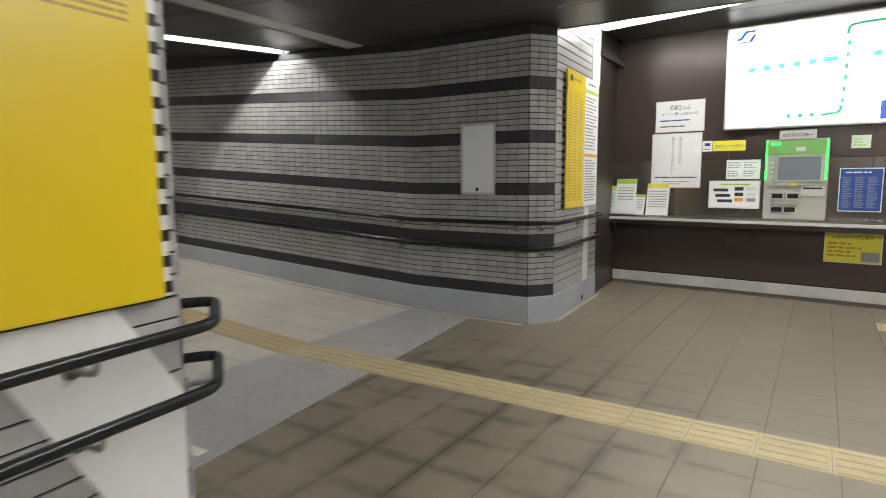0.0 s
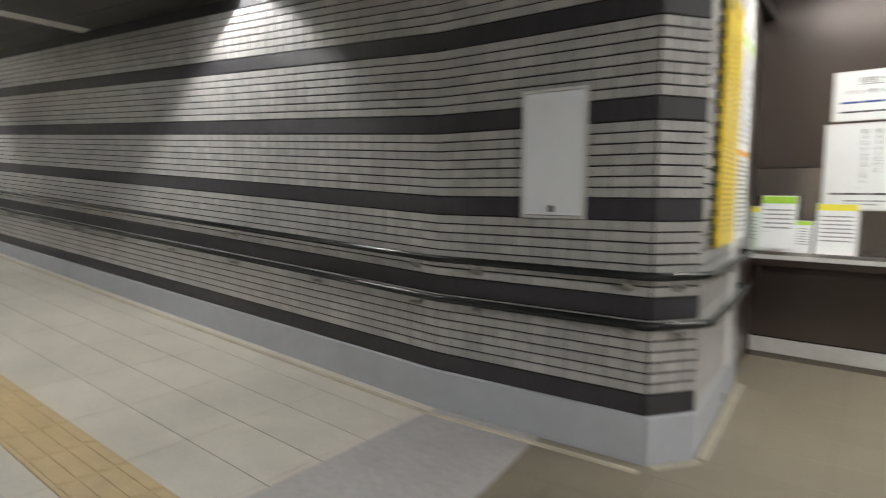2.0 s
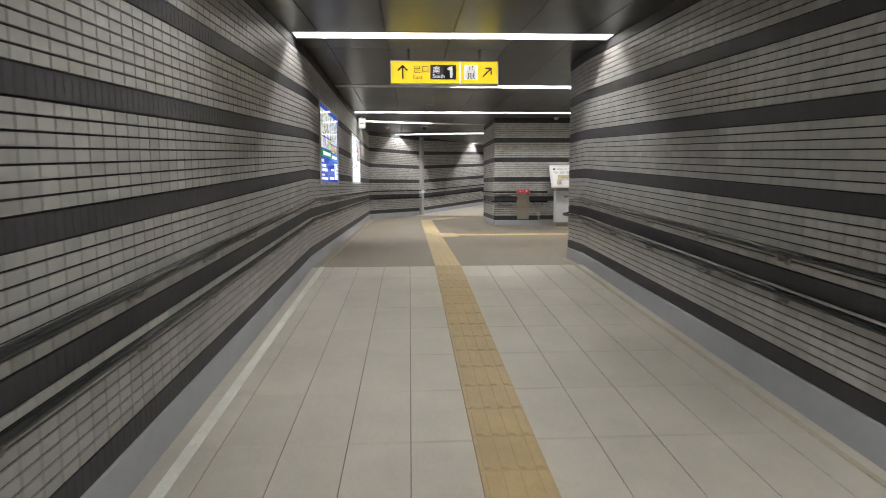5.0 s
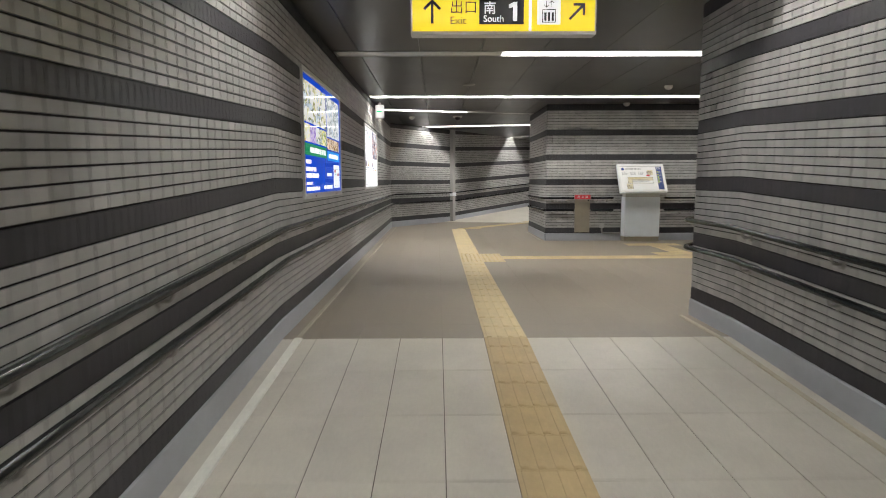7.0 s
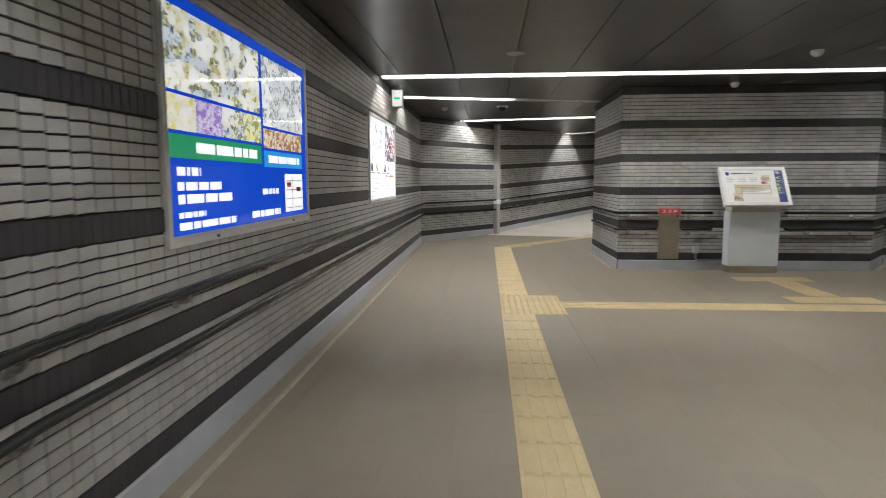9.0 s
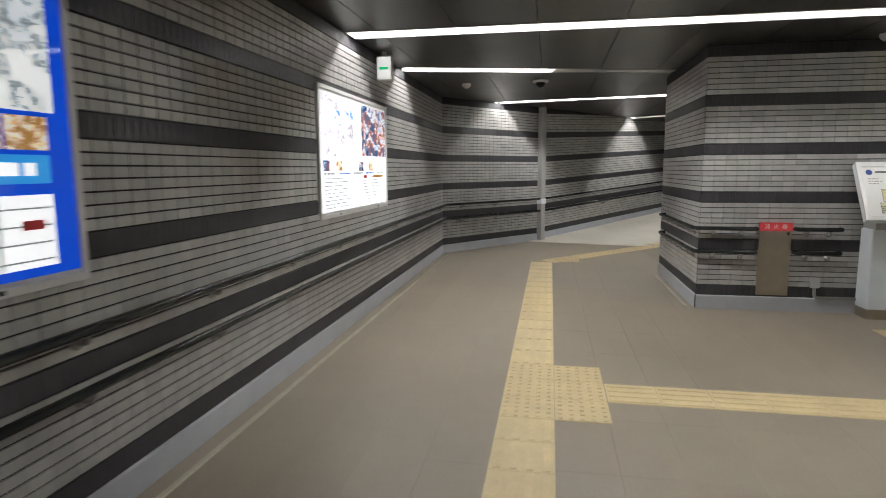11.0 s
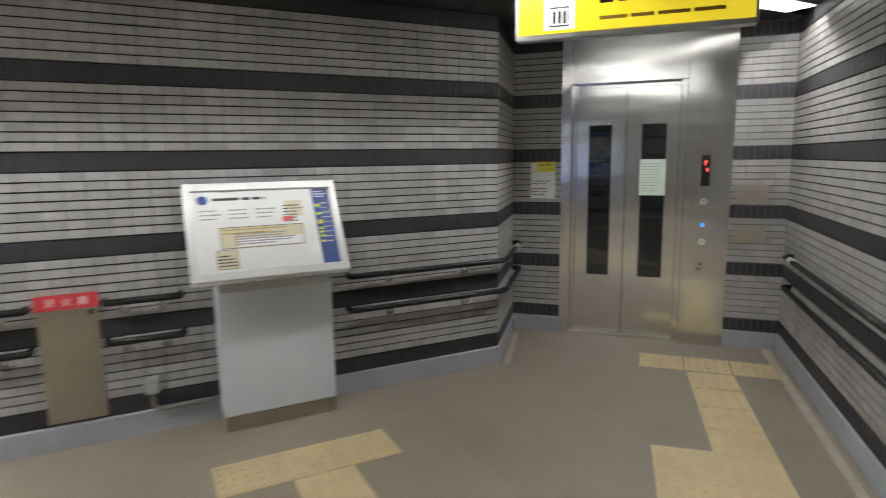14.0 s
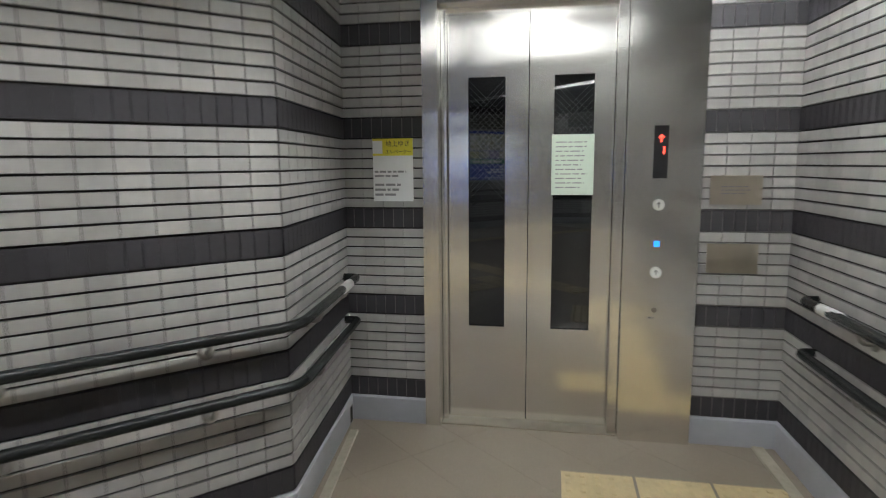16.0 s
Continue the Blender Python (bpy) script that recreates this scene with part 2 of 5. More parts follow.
rolled(M_STEEL, 0.004)
M_STEEL2 = material("dull_steel_plate", (0.42, 0.38, 0.31), 0.38, metal=0.9, grain=0.06, grain_scale=20, stain=0.15, stain_scale=6)
M_ALU = material("aluminium_frame", (0.66, 0.66, 0.64), 0.35, metal=0.8, stain=0.08, stain_scale=5)
M_FRAME = material("pale_aluminium_frame", (0.66, 0.66, 0.65), 0.3, metal=0.25, stain=0.05, stain_scale=5)
M_PANEL = material("dark_brown_wall_panel", (0.062, 0.047, 0.040), 0.30, metal=0.3, grain=0.05, grain_scale=10, stain=0.12, stain_scale=1.5)
M_PANEL2 = material("polished_brown_wall_panel", (0.26, 0.23, 0.21), 0.20, metal=0.9, grain=0.04, grain_scale=10, stain=0.1, stain_scale=1.5)
M_BOXGREY = material("light_grey_steel_box", (0.78, 0.81, 0.85), 0.4, grain=0.03, grain_scale=10, stain=0.07, stain_scale=3)
M_COLUMN = material("pale_grey_column", (0.74, 0.79, 0.84), 0.35, grain=0.03, grain_scale=10, stain=0.08, stain_scale=2)
M_POSTGREY = material("grey_painted_post", (0.36, 0.35, 0.34), 0.5, stain=0.15, stain_scale=2)
M_YELLOW = material("yellow_board", (0.72, 0.52, 0.015), 0.33, stain=0.07, stain_scale=2)
M_PAPER = material("white_paper", (0.76, 0.77, 0.77), 0.45, stain=0.06, stain_scale=8)
M_MAPSHEET = material("printed_map_sheet", (0.78, 0.78, 0.77), 0.25, stain=0.05, stain_scale=8)
M_GPAPER = material("pale_green_paper", (0.58, 0.68, 0.58), 0.5, stain=0.06, stain_scale=8)
M_PYEL = material("printed_yellow", (0.74, 0.66, 0.05), 0.4)
M_PGREEN = material("printed_green", (0.35, 0.58, 0.05), 0.45)
M_PORANGE = material("printed_orange", (0.8, 0.33, 0.02), 0.45)
M_PBLUE = material("printed_blue", (0.014, 0.058, 0.26), 0.45)
M_NAVY = material("printed_navy", (0.008, 0.032, 0.17), 0.4)
M_INK = material("printed_ink", (0.03, 0.03, 0.035), 0.5)
M_GREYINK = material("printed_grey_ink", (0.27, 0.27, 0.28), 0.5)
M_BROWNINK = material("printed_ochre_ink", (0.42, 0.28, 0.02), 0.5)
M_RED = material("red_label", (0.62, 0.05, 0.06), 0.4)
M_BEIGE = material("printed_beige", (0.62, 0.56, 0.38), 0.45)
M_BLACK = material("black_plastic", (0.012, 0.012, 0.013), 0.3)
M_GLASS = material("dark_wired_glass", (0.012, 0.013, 0.014), 0.015)
M_MESH = material("fine_dark_wire", (0.10, 0.10, 0.10), 0.4, metal=0.7)
M_SCREEN = material("blue_grey_screen", (0.16, 0.19, 0.22), 0.12, coat=0.5)
M_MACH = material("warm_grey_machine_plastic", (0.40, 0.40, 0.35), 0.4, stain=0.06, stain_scale=6)
M_MACHG = material("green_machine_header", (0.16, 0.36, 0.10), 0.35)
M_LED = glow("green_light_strip", (0.03, 1.0, 0.10), 2.2)
M_REDLED = glow("red_digit", (1.0, 0.05, 0.03), 5.0)
M_BLUELED = glow("blue_mark", (0.03, 0.25, 1.0), 1.2)
M_SIGN = glow("lit_yellow_sign", (0.93, 0.72, 0.03), 0.75)
M_SIGNW = glow("lit_white_sign", (0.95, 0.96, 0.93), 0.85)
M_SIGNBACK = glow("lit_white_sign_back", (0.95, 0.96, 0.95), 0.9)
M_SIGNK = material("sign_black", (0.01, 0.01, 0.01), 0.3)
M_PRICE = glow("lit_fare_board", (0.96, 0.99, 0.97), 1.25)
M_LTEAL = glow("fare_board_teal", (0.10, 0.60, 0.54), 0.6)
M_LGREEN = glow("fare_board_green", (0.06, 0.40, 0.22), 0.5)
M_LBLUE = glow("fare_board_blue", (0.015, 0.08, 0.42), 0.6)
M_LGREY = glow("fare_board_grey", (0.32, 0.34, 0.34), 0.5)
M_PB = glow("poster_blue", (0.005, 0.06, 0.52), 0.85, 0.02)
M_PG = glow("poster_green", (0.02, 0.27, 0.12), 0.85, 0.02)
M_PC = glow("poster_light_blue", (0.03, 0.28, 0.68), 0.85, 0.02)
M_PW = glow("poster_white", (0.93, 0.95, 0.97), 1.0, 0.02)
M_PW2 = glow("poster_bright_white", (0.95, 0.97, 1.0), 1.05, 0.02)
M_PIC1 = picture("photo_interior", [(0.03, 0.04, 0.04), (0.30, 0.36, 0.44), (0.70, 0.76, 0.82), (0.45, 0.52, 0.58), (0.10, 0.13, 0.08), (0.50, 0.47, 0.24), (0.88, 0.90, 0.90)], 5.5, 0.85, 3.1)
M_PIC2 = picture("photo_shop", [(0.05, 0.08, 0.14), (0.45, 0.52, 0.60), (0.75, 0.80, 0.84), (0.16, 0.20, 0.22), (0.82, 0.84, 0.84)], 6, 0.9, 7.7)
M_PIC3 = picture("photo_flowers", [(0.08, 0.2, 0.06), (0.3, 0.5, 0.25), (0.85, 0.85, 0.85), (0.6, 0.5, 0.1), (0.8, 0.8, 0.8)], 12, 0.9, 1.3)
M_PIC7 = picture("photo_purple", [(0.12, 0.05, 0.3), (0.4, 0.3, 0.65), (0.75, 0.7, 0.9), (0.3, 0.2, 0.5)], 12, 0.85, 4.3)
M_PIC8 = picture("photo_yellow", [(0.75, 0.55, 0.02), (0.85, 0.75, 0.2), (0.8, 0.8, 0.75), (0.3, 0.35, 0.1)], 12, 0.85, 6.3)
M_PIC4 = picture("photo_food", [(0.2, 0.1, 0.03), (0.6, 0.35, 0.12), (0.85, 0.8, 0.7), (0.35, 0.18, 0.05)], 16, 0.85, 5.2)
M_PIC5 = picture("photo_sky", [(0.02, 0.06, 0.18), (0.12, 0.30, 0.60), (0.55, 0.64, 0.76), (0.93, 0.95, 1.0), (0.80, 0.78, 0.80), (0.30, 0.27, 0.30), (0.9, 0.93, 1.0)], 4.2, 0.95, 2.2)
M_PIC6 = picture("photo_street", [(0.01, 0.02, 0.05), (0.03, 0.08, 0.20), (0.15, 0.22, 0.36), (0.75, 0.78, 0.85), (0.40, 0.12, 0.05), (0.05, 0.10, 0.2)], 4, 0.85, 9.4)
M_EXITG = glow("exit_green", (0.02, 0.55, 0.22), 0.9)

# ---- builders ----


def raw(name, verts, faces, mat, parent=None, label="", smooth=False):
    me = bpy.data.meshes.new(name)
    me.from_pydata([tuple(v) for v in verts], [], faces)
    me.materials.append(mat)
    if smooth:
        me.polygons.foreach_set("use_smooth", [True] * len(me.polygons))
    me.update()
    ob = new(name, me)
    if parent:
        ob.parent = parent
    if label:
        ob["label"] = label
    return ob


def part(name, bm, mat, parent=None, label="", smooth=False):
    me = bpy.data.meshes.new(name)
    bmesh.ops.recalc_face_normals(bm, faces=bm.faces)
    bm.to_mesh(me)
    bm.free()
    me.materials.append(mat)
    if smooth:
        me.polygons.foreach_set("use_smooth", [True] * len(me.polygons))
    ob = new(name, me)
    if parent:
        ob.parent = parent
    if label:
        ob["label"] = label
    return ob


def empty(name, label, category, group="", kind=""):
    return tagged(new(name), label, category, group, kind)


class Plane:
    """A local frame on a wall: s along it, z up, d out of it into the room."""

    def __init__(self, p, u, n):
        self.p, self.u, self.n = Vector((*p, 0)), Vector((*u, 0)).normalized(), Vector((*n, 0)).normalized()

    def at(self, s, z, d=0.0):
        return self.p + self.u * s + self.n * d + Vector((0, 0, z))


def box_bm(fr, s0, s1, z0, z1, d0, d1, bevel=0.0):
    bm = bmesh.new()
    v = [bm.verts.new(fr.at(s, z, d)) for d in (d0, d1) for z in (z0, z1) for s in (s0, s1)]
    for f in ((0, 1, 3, 2), (4, 6, 7, 5), (0, 4, 5, 1), (2, 3, 7, 6), (0, 2, 6, 4), (1, 5, 7, 3)):
        bm.faces.new([v[i] for i in f])
    if bevel:
        bmesh.ops.bevel(bm, geom=bm.edges[:], offset=bevel, segments=2, affect="EDGES")
    return bm


def slab(name, fr, s0, s1, z0, z1, d0, d1, mat, parent=None, label="", bevel=0.0):
    return part(name, box_bm(fr, s0, s1, z0, z1, d0, d1, bevel), mat, parent, label)


def frame_bm(fr, s0, s1, z0, z1, w, d0, d1):
    """A rectangular frame of bars w wide."""
    bm = bmesh.new()
    o = [(s0, z0), (s1, z0), (s1, z1), (s0, z1)]
    i = [(s0 + w, z0 + w), (s1 - w, z0 + w), (s1 - w, z1 - w), (s0 + w, z1 - w)]
    V = [[bm.verts.new(fr.at(s, z, d)) for s, z in ring] for d in (d0, d1) for ring in (o, i)]
    for k in range(4):
        j = (k + 1) % 4
        bm.faces.new((V[0][k], V[0][j], V[1][j], V[1][k]))
        bm.faces.new((V[2][k], V[2][j], V[3][j], V[3][k]))
        bm.faces.new((V[0][k], V[0][j], V[2][j], V[2][k]))
        bm.faces.new((V[1][k], V[1][j], V[3][j], V[3][k]))
    bmesh.ops.bevel(bm, geom=[e for e in bm.edges if e.calc_length() > 0.05], offset=min(0.003, w / 6), segments=1, affect="EDGES")
    return bm


def tube(points, r, sides=10, caps=True):
    bm = bmesh.new()
    pts = [Vector(p) for p in points]
    rings = []
    for k, p in enumerate(pts):
        t = (pts[min(k + 1, len(pts) - 1)] - pts[max(k - 1, 0)]).normalized()
        a = t.cross(Vector((0, 0, 1)))
        a = a.normalized() if a.length > 0.05 else Vector((1, 0, 0))
        b = t.cross(a)
        rings.append([bm.verts.new(p + (a * math.cos(2 * math.pi * i / sides) + b * math.sin(2 * math.pi * i / sides)) * r) for i in range(sides)])
    for q, w in zip(rings, rings[1:]):
        for i in range(sides):
            bm.faces.new((q[i], q[(i + 1) % sides], w[(i + 1) % sides], w[i]))
    if caps:
        bm.faces.new(rings[0])
        bm.faces.new(rings[-1])
    return bm


def rounded(points, radius=0.06, n=4):
    """The polyline with its corners rounded."""
    pts = [Vector(p) for p in points]
    out = [pts[0]]
    for a, b, c in zip(pts, pts[1:], pts[2:]):
        r = min(radius, (a - b).length * 0.45, (c - b).length * 0.45)
        p, q = b + (a - b).normalized() * r, b + (c - b).normalized() * r
        for k in range(n + 1):
            t = k / n
            out.append(p * (1 - t) ** 2 + b * 2 * t * (1 - t) + q * t * t)
    return out + [pts[-1]]


def text(name, body, fr, s, z, size, d, mat, parent, align="LEFT", vertical=False):
    cu = bpy.data.curves.new(name, "FONT")
    cu.body, cu.size, cu.align_x = body, size, align
    cu.extrude = 0.0006
    tmp = bpy.data.objects.new(name, cu)
    scene.collection.objects.link(tmp)
    bpy.context.view_layer.update()
    me = bpy.data.meshes.new_from_object(tmp.evaluated_get(bpy.context.evaluated_depsgraph_get()))
    bpy.data.objects.remove(tmp)
    me.materials.clear()
    me.materials.append(mat)
    ob = new(name, me)
    m = Matrix((fr.u, Vector((0, 0, 1)), fr.n)).transposed().to_4x4()
    m.translation = fr.at(s, z, d)
    ob.matrix_basis = m
    ob.parent = parent
    return ob


def bars(name, fr, s0, s1, z0, z1, rows, d, mat, parent, seed=0, gap=0.45, ragged=0.4):
    """Lines of writing too small to read, as plain bars, in one mesh."""
    rnd = random.Random(seed)
    h = (z1 - z0) / rows
    v, f = [], []
    for k in range(rows):
        z = z1 - (k + 0.5) * h
        s = s0
        end = s1 - (s1 - s0) * ragged * rnd.random()
        while s < end:
            w = min(end - s, (s1 - s0) * (0.08 + 0.25 * rnd.random()))
            b = len(v)
            for ss, zz in ((s, z - h * gap / 2), (s + w, z - h * gap / 2), (s + w, z + h * gap / 2), (s, z + h * gap / 2)):
                v.append(fr.at(ss, zz, d))
            f.append((b, b + 1, b + 2, b + 3))
            s += w + h * 0.35
    return raw(name, v, f, mat, parent)


# ---- tiled walls ----
TW, DW, BH = 0.095, 0.0475, 0.096


def frustum(v, f, c, n, lift, inset, level=False):
    """A tile on the four corners c, lifted along n, with sloped edges; level: only its upper and lower edges slope."""
    b = len(v)
    mid = sum(c, Vector()) / 4
    v.extend(c)
    if level:
        v.extend(q + n * lift + Vector((0, 0, inset if k < 2 else -inset)) for k, q in enumerate(c))
    else:
        v.extend(q + n * lift + (mid - q).normalized() * inset for q in c)
    f.append((b + 4, b + 5, b + 6, b + 7))
    for k in range(4):
        j = (k + 1) % 4
        f.append((b + k, b + j, b + 4 + j, b + 4 + k))


def tiled_wall(name, p0, p1, inward, label, lift=None, singles=None, thick=0.16, top=None, bands=True, joint=0.0028, pale=False, grout=None):
    """A wall from p0 to p1 with tiles on the side that inward points to. lift: band height by distance, where the floor is no function of x.
    singles: (s0, s1, z0, z1), the stretch whose tiles are separate pieces. joint: half the upright joint's width. pale: grey grout in the charcoal bands."""
    a, b = Vector((*p0, 0)), Vector((*p1, 0))
    u = (b - a).normalized()
    n = Vector((-u.y, u.x, 0))
    if n.dot(Vector((*inward, 0))) < 0:
        n = -n
    L = (b - a).length
    fr = Plane(p0, u.xy, n.xy)
    xs = lambda s: (a + u * s).x
    bz = lift if lift else (lambda s: band_z(xs(s)))
    fz = (lambda s: lift(s) - (B1 - H)) if lift else (lambda s: floor_z(xs(s)))
    cz = (lambda s: max(CEIL1, lift(s) + CEIL1 - B1)) if lift else (lambda s: top or ceil_z(xs(s)))
    cuts = [0.0] + sorted(s for s in ((X0 - p0[0]) / u.x, (X1 - p0[0]) / u.x) if 0.01 < s < L - 0.01) + [L] if abs(u.x) > 0.01 and not lift else [0.0, L]
    # body
    v, f = [], []
    for s in cuts:
        for d in (0.0, -thick):
            v += [fr.at(s, fz(s) - 0.3, d), fr.at(s, cz(s) + 0.4, d)]
    for k in range(len(cuts) - 1):
        o = 4 * k
        f += [(o, o + 1, o + 5, o + 4), (o + 2, o + 6, o + 7, o + 3), (o + 1, o + 3, o + 7, o + 5), (o, o + 4, o + 6, o + 2)]
    f += [(0, 2, 3, 1), (4 * len(cuts) - 4, 4 * len(cuts) - 3, 4 * len(cuts) - 1, 4 * len(cuts) - 2)]
    wall = tagged(raw(name, v, f, grout or M_GROUT), label, "wall", kind="structure")
    # tiles, row by row
    band_joint = 0.002 if pale else 0.0008
    lv, lf, dv, df = [], [], [], []
    one = []
    rows = []
    for k in range(6):
        rows.append((k * STEP - BH, k * STEP, True))
        count = 7 if bands else 5
        th = (STEP - BH) / count
        for r in range(count):
            rows.append((k * STEP + r * th, k * STEP + (r + 1) * th, False))
    for z0, z1, dark in rows:
        if not bands:
            dark = False
        w = 0.6 if not bands else DW if dark else TW
        count = max(1, round(L / w))
        w = L / count
        for k in range(count):
            s0, s1 = (k * w + band_joint, (k + 1) * w - band_joint) if dark else (k * w + joint, (k + 1) * w - joint)
            t0, t1 = bz(s0), bz(s1)
            if t0 + z0 > cz(s0) - 0.01:
                continue
            e0, e1 = min(t0 + z1 - 0.0035, cz(s0)), min(t1 + z1 - 0.0035, cz(s1))
            c = [fr.at(s0, t0 + z0 + 0.0035), fr.at(s1, t1 + z0 + 0.0035), fr.at(s1, e1), fr.at(s0, e0)]
            if singles and not dark and singles[0] <= s0 < singles[1] and singles[2] <= z0 < singles[3] and len(one) < 300:
                one.append(c)
            else:
                frustum(*((dv, df) if dark else (lv, lf)), c, n, 0.0075, 0.0010, True)
    tagged(raw("pale_tiles", lv, lf, M_TILE, wall, "rows of pale grey glazed wall tiles"), kind="stuff")
    if df and pale:
        # paler grout behind the charcoal bands
        v, f = [], []
        for k in range(6):
            for s0, s1 in zip(cuts, cuts[1:]):
                if min(bz(s0), bz(s1)) + k * STEP < max(cz(s0), cz(s1)) - 0.01:
                    o = len(v)
                    v += [fr.at(q, bz(q) + k * STEP + dz, 0.004) for q, dz in ((s0 + 0.001, 0.004 - BH), (s1 - 0.001, 0.004 - BH), (s1 - 0.001, -0.004), (s0 + 0.001, -0.004))]
                    f.append((o, o + 1, o + 2, o + 3))
        raw("band_grout", v, f, M_GROUT2, wall, "grey grout of the charcoal bands")
    if df:
        tagged(raw("charcoal_tiles", dv, df, M_DARK, wall, "bands of upright charcoal wall tiles"), kind="stuff")
    if one:
        c = one[0]
        me, lv, lf = bpy.data.meshes.new("tile"), [], []
        mid = sum(c, Vector()) / 4
        frustum(lv, lf, [q - mid for q in c], n, 0.0075, 0.0010, True)
        me.from_pydata([tuple(q) for q in lv], [], lf)
        me.materials.append(M_TILE1)
        for c in one:
            ob = new("tile", me)
            ob.location = sum(c, Vector()) / 4
            ob.parent = wall
    # painted base
    v, f = [], []
    for k, s in enumerate(cuts):
        z0, z1 = fz(s), bz(s) - BH
        s += -0.006 if k == 0 else 0.006 if k == len(cuts) - 1 else 0.0
        v += [fr.at(s, z0 - 0.02, 0.001), fr.at(s, z0 - 0.02, 0.014), fr.at(s, z1 - 0.008, 0.014), fr.at(s, z1, 0.007), fr.at(s, z1, 0.001)]
    for k in range(len(cuts) - 1):
        o = 5 * k
        for i in range(4):
            f.append((o + i, o + i + 1, o + 6 + i, o + 5 + i))
    raw("baseboard", v, f, M_BASE, wall, "grey painted base of the wall")
    return fr, L


# ---- the walls ----
PIER_R = (-5.06, 5.79)
PIER_L = (-4.664, 2.369)
PIER_C, PIER_E = (-4.915, 5.985), (-4.985, 7.28)   # the chamfered corner, and where the ticket recess begins
NOSE = (-14.88, 5.79)
U_EL, N_EL = Vector((0.731, 0.682)), Vector((0.682, -0.731))
E0 = Vector((-21.11, 9.73))
E_L, E_R = (-21.40, 9.46), (-19.93, 10.83)
LEFT_Y = 2.73
BEND = (-23.9, 2.73)
POST = (-25.85, 4.15)
FAR = (-30.2, 7.15)


def far_lift(s):
    return B1 + max(0.0, s) * 0.045


W_R, L_R = tiled_wall("wall_1", PIER_R, NOSE, (0, -1), "pale grey tiled corridor wall with charcoal bands", singles=(2.2, 4.0, 0.4, 1.3))
W_LOB, L_LOB = tiled_wall("wall_2", NOSE, E_R, (-1, -1), "pale grey tiled lobby wall with charcoal bands", joint=0.0013, pale=True, singles=(4.4, 6.2, 0.4, 1.3))
W_ER, _ = tiled_wall("wall_3", tuple(E0 + U_EL * 1.235), E_R, (1, -1), "narrow tiled wall beside the lift", joint=0.0013, pale=True, grout=M_GROUT2)
W_EL, L_EL = tiled_wall("wall_4", E_L, tuple(E0 - U_EL * 0.002), (1, -1), "narrow tiled wall beside the lift", joint=0.0013, pale=True)
W_PA, L_PA = tiled_wall("wall_5", (-20.71, 8.87), E_L, (1, 1), "angled tiled end of the pier", joint=0.0013)
W_P, L_P = tiled_wall("wall_6", (-20.71, 5.70), (-20.71, 8.87), (1, 0), "tiled front of the pier", joint=0.0016, singles=(1.9, 3.1, 0.4, 1.5))
W_PL, L_PL = tiled_wall("wall_7", (-22.6, 5.70), (-20.71, 5.70), (0, -1), "tiled side of the pier", joint=0.0016)
W_L, L_L = tiled_wall("wall_8", (-5.215, LEFT_Y), BEND, (0, 1), "pale grey tiled corridor wall with charcoal bands", singles=(7.5, 9.3, 0.4, 1.3))
W_F1, L_F1 = tiled_wall("wall_9", BEND, POST, (1, 1), "tiled wall at the bend")
W_F2, L_F2 = tiled_wall("wall_10", POST, FAR, (1, 1), "tiled wall along the second ramp", lift=far_lift)
W_C, L_C = tiled_wall("wall_11", PIER_R, PIER_C, (1, -1), "tiled corner of the pier", top=CEIL0)
W_S, L_S = tiled_wall("wall_12", PIER_C, PIER_E, (1, 0), "side of the pier clad in pale grey slats", top=RECESS, bands=False)
W_LC, L_LC = tiled_wall("wall_13", PIER_L, (-5.215, LEFT_Y), (1, 1), "tiled slanted end of the pier")
W_LS, L_LS = tiled_wall("wall_14", PIER_L, (-4.194, -3.0), (1, 0), "side of the pier clad in pale grey slats behind a yellow board", bands=False)
W_B2, L_B2 = tiled_wall("wall_15", (-22.6, 5.70), (-27.5, 9.08), (-1, -1), "tiled wall along the second ramp", lift=far_lift)
for fr, L, nm in ((Plane((2.2, 8.0), (0, -1), (-1, 0)), 11.2, "wall_16"), (Plane((2.2, -3.0), (-1, 0), (0, 1)), 6.8, "wall_17"), (Plane((-30.2, 7.15), (0.7, 0.7), (0.7, -0.7)), 4.2, "wall_18")):
    tagged(slab(nm, fr, -0.1, L, -0.3, 3.6, -0.15, 0.0, M_PANEL), "plain dark wall closing the hall", "wall", kind="structure")

# ---- ceiling ----
BARS = [  # one end, other end, lit from, lit to (share of the length), and the tubes where they differ: from, to, strength grade
    ((-6.86, 2.75), (-6.86, 5.77), 0, 0), ((-9.30, 2.75), (-7.76, 5.77), 0.42, 1, ((0.42, 1, "mid"),)), ((-10.25, 2.75), (-10.25, 5.77), 0, 0.54, ((0, 0.54, "dim"),)),
    ((-13.47, 2.75), (-13.42, 5.77), 0, 1, ((0, 1, "old"),)), ((-16.60, 2.75), (-16.60, 7.32), 0.38, 1, ((0.38, 1, ""),)), ((-19.72, 2.75), (-19.76, 10.55), 0, 1, ((0, 0.34, ""), (0.34, 0.78, "faint"), (0.78, 1, "old"))),
    ((-21.38, 2.75), (-22.15, 5.66), 0, 0.55), ((-24.88, 3.45), (-24.28, 6.75), 0, 1, ((0, 1, "new"),)), ((-28.5, 6.05), (-26.8, 8.4), 0, 1)]
BW = 0.23


def bar_x(bar, y):
    (x0, y0), (x1, y1) = bar[:2]
    return x0 + (x1 - x0) * (y - y0) / (y1 - y0)


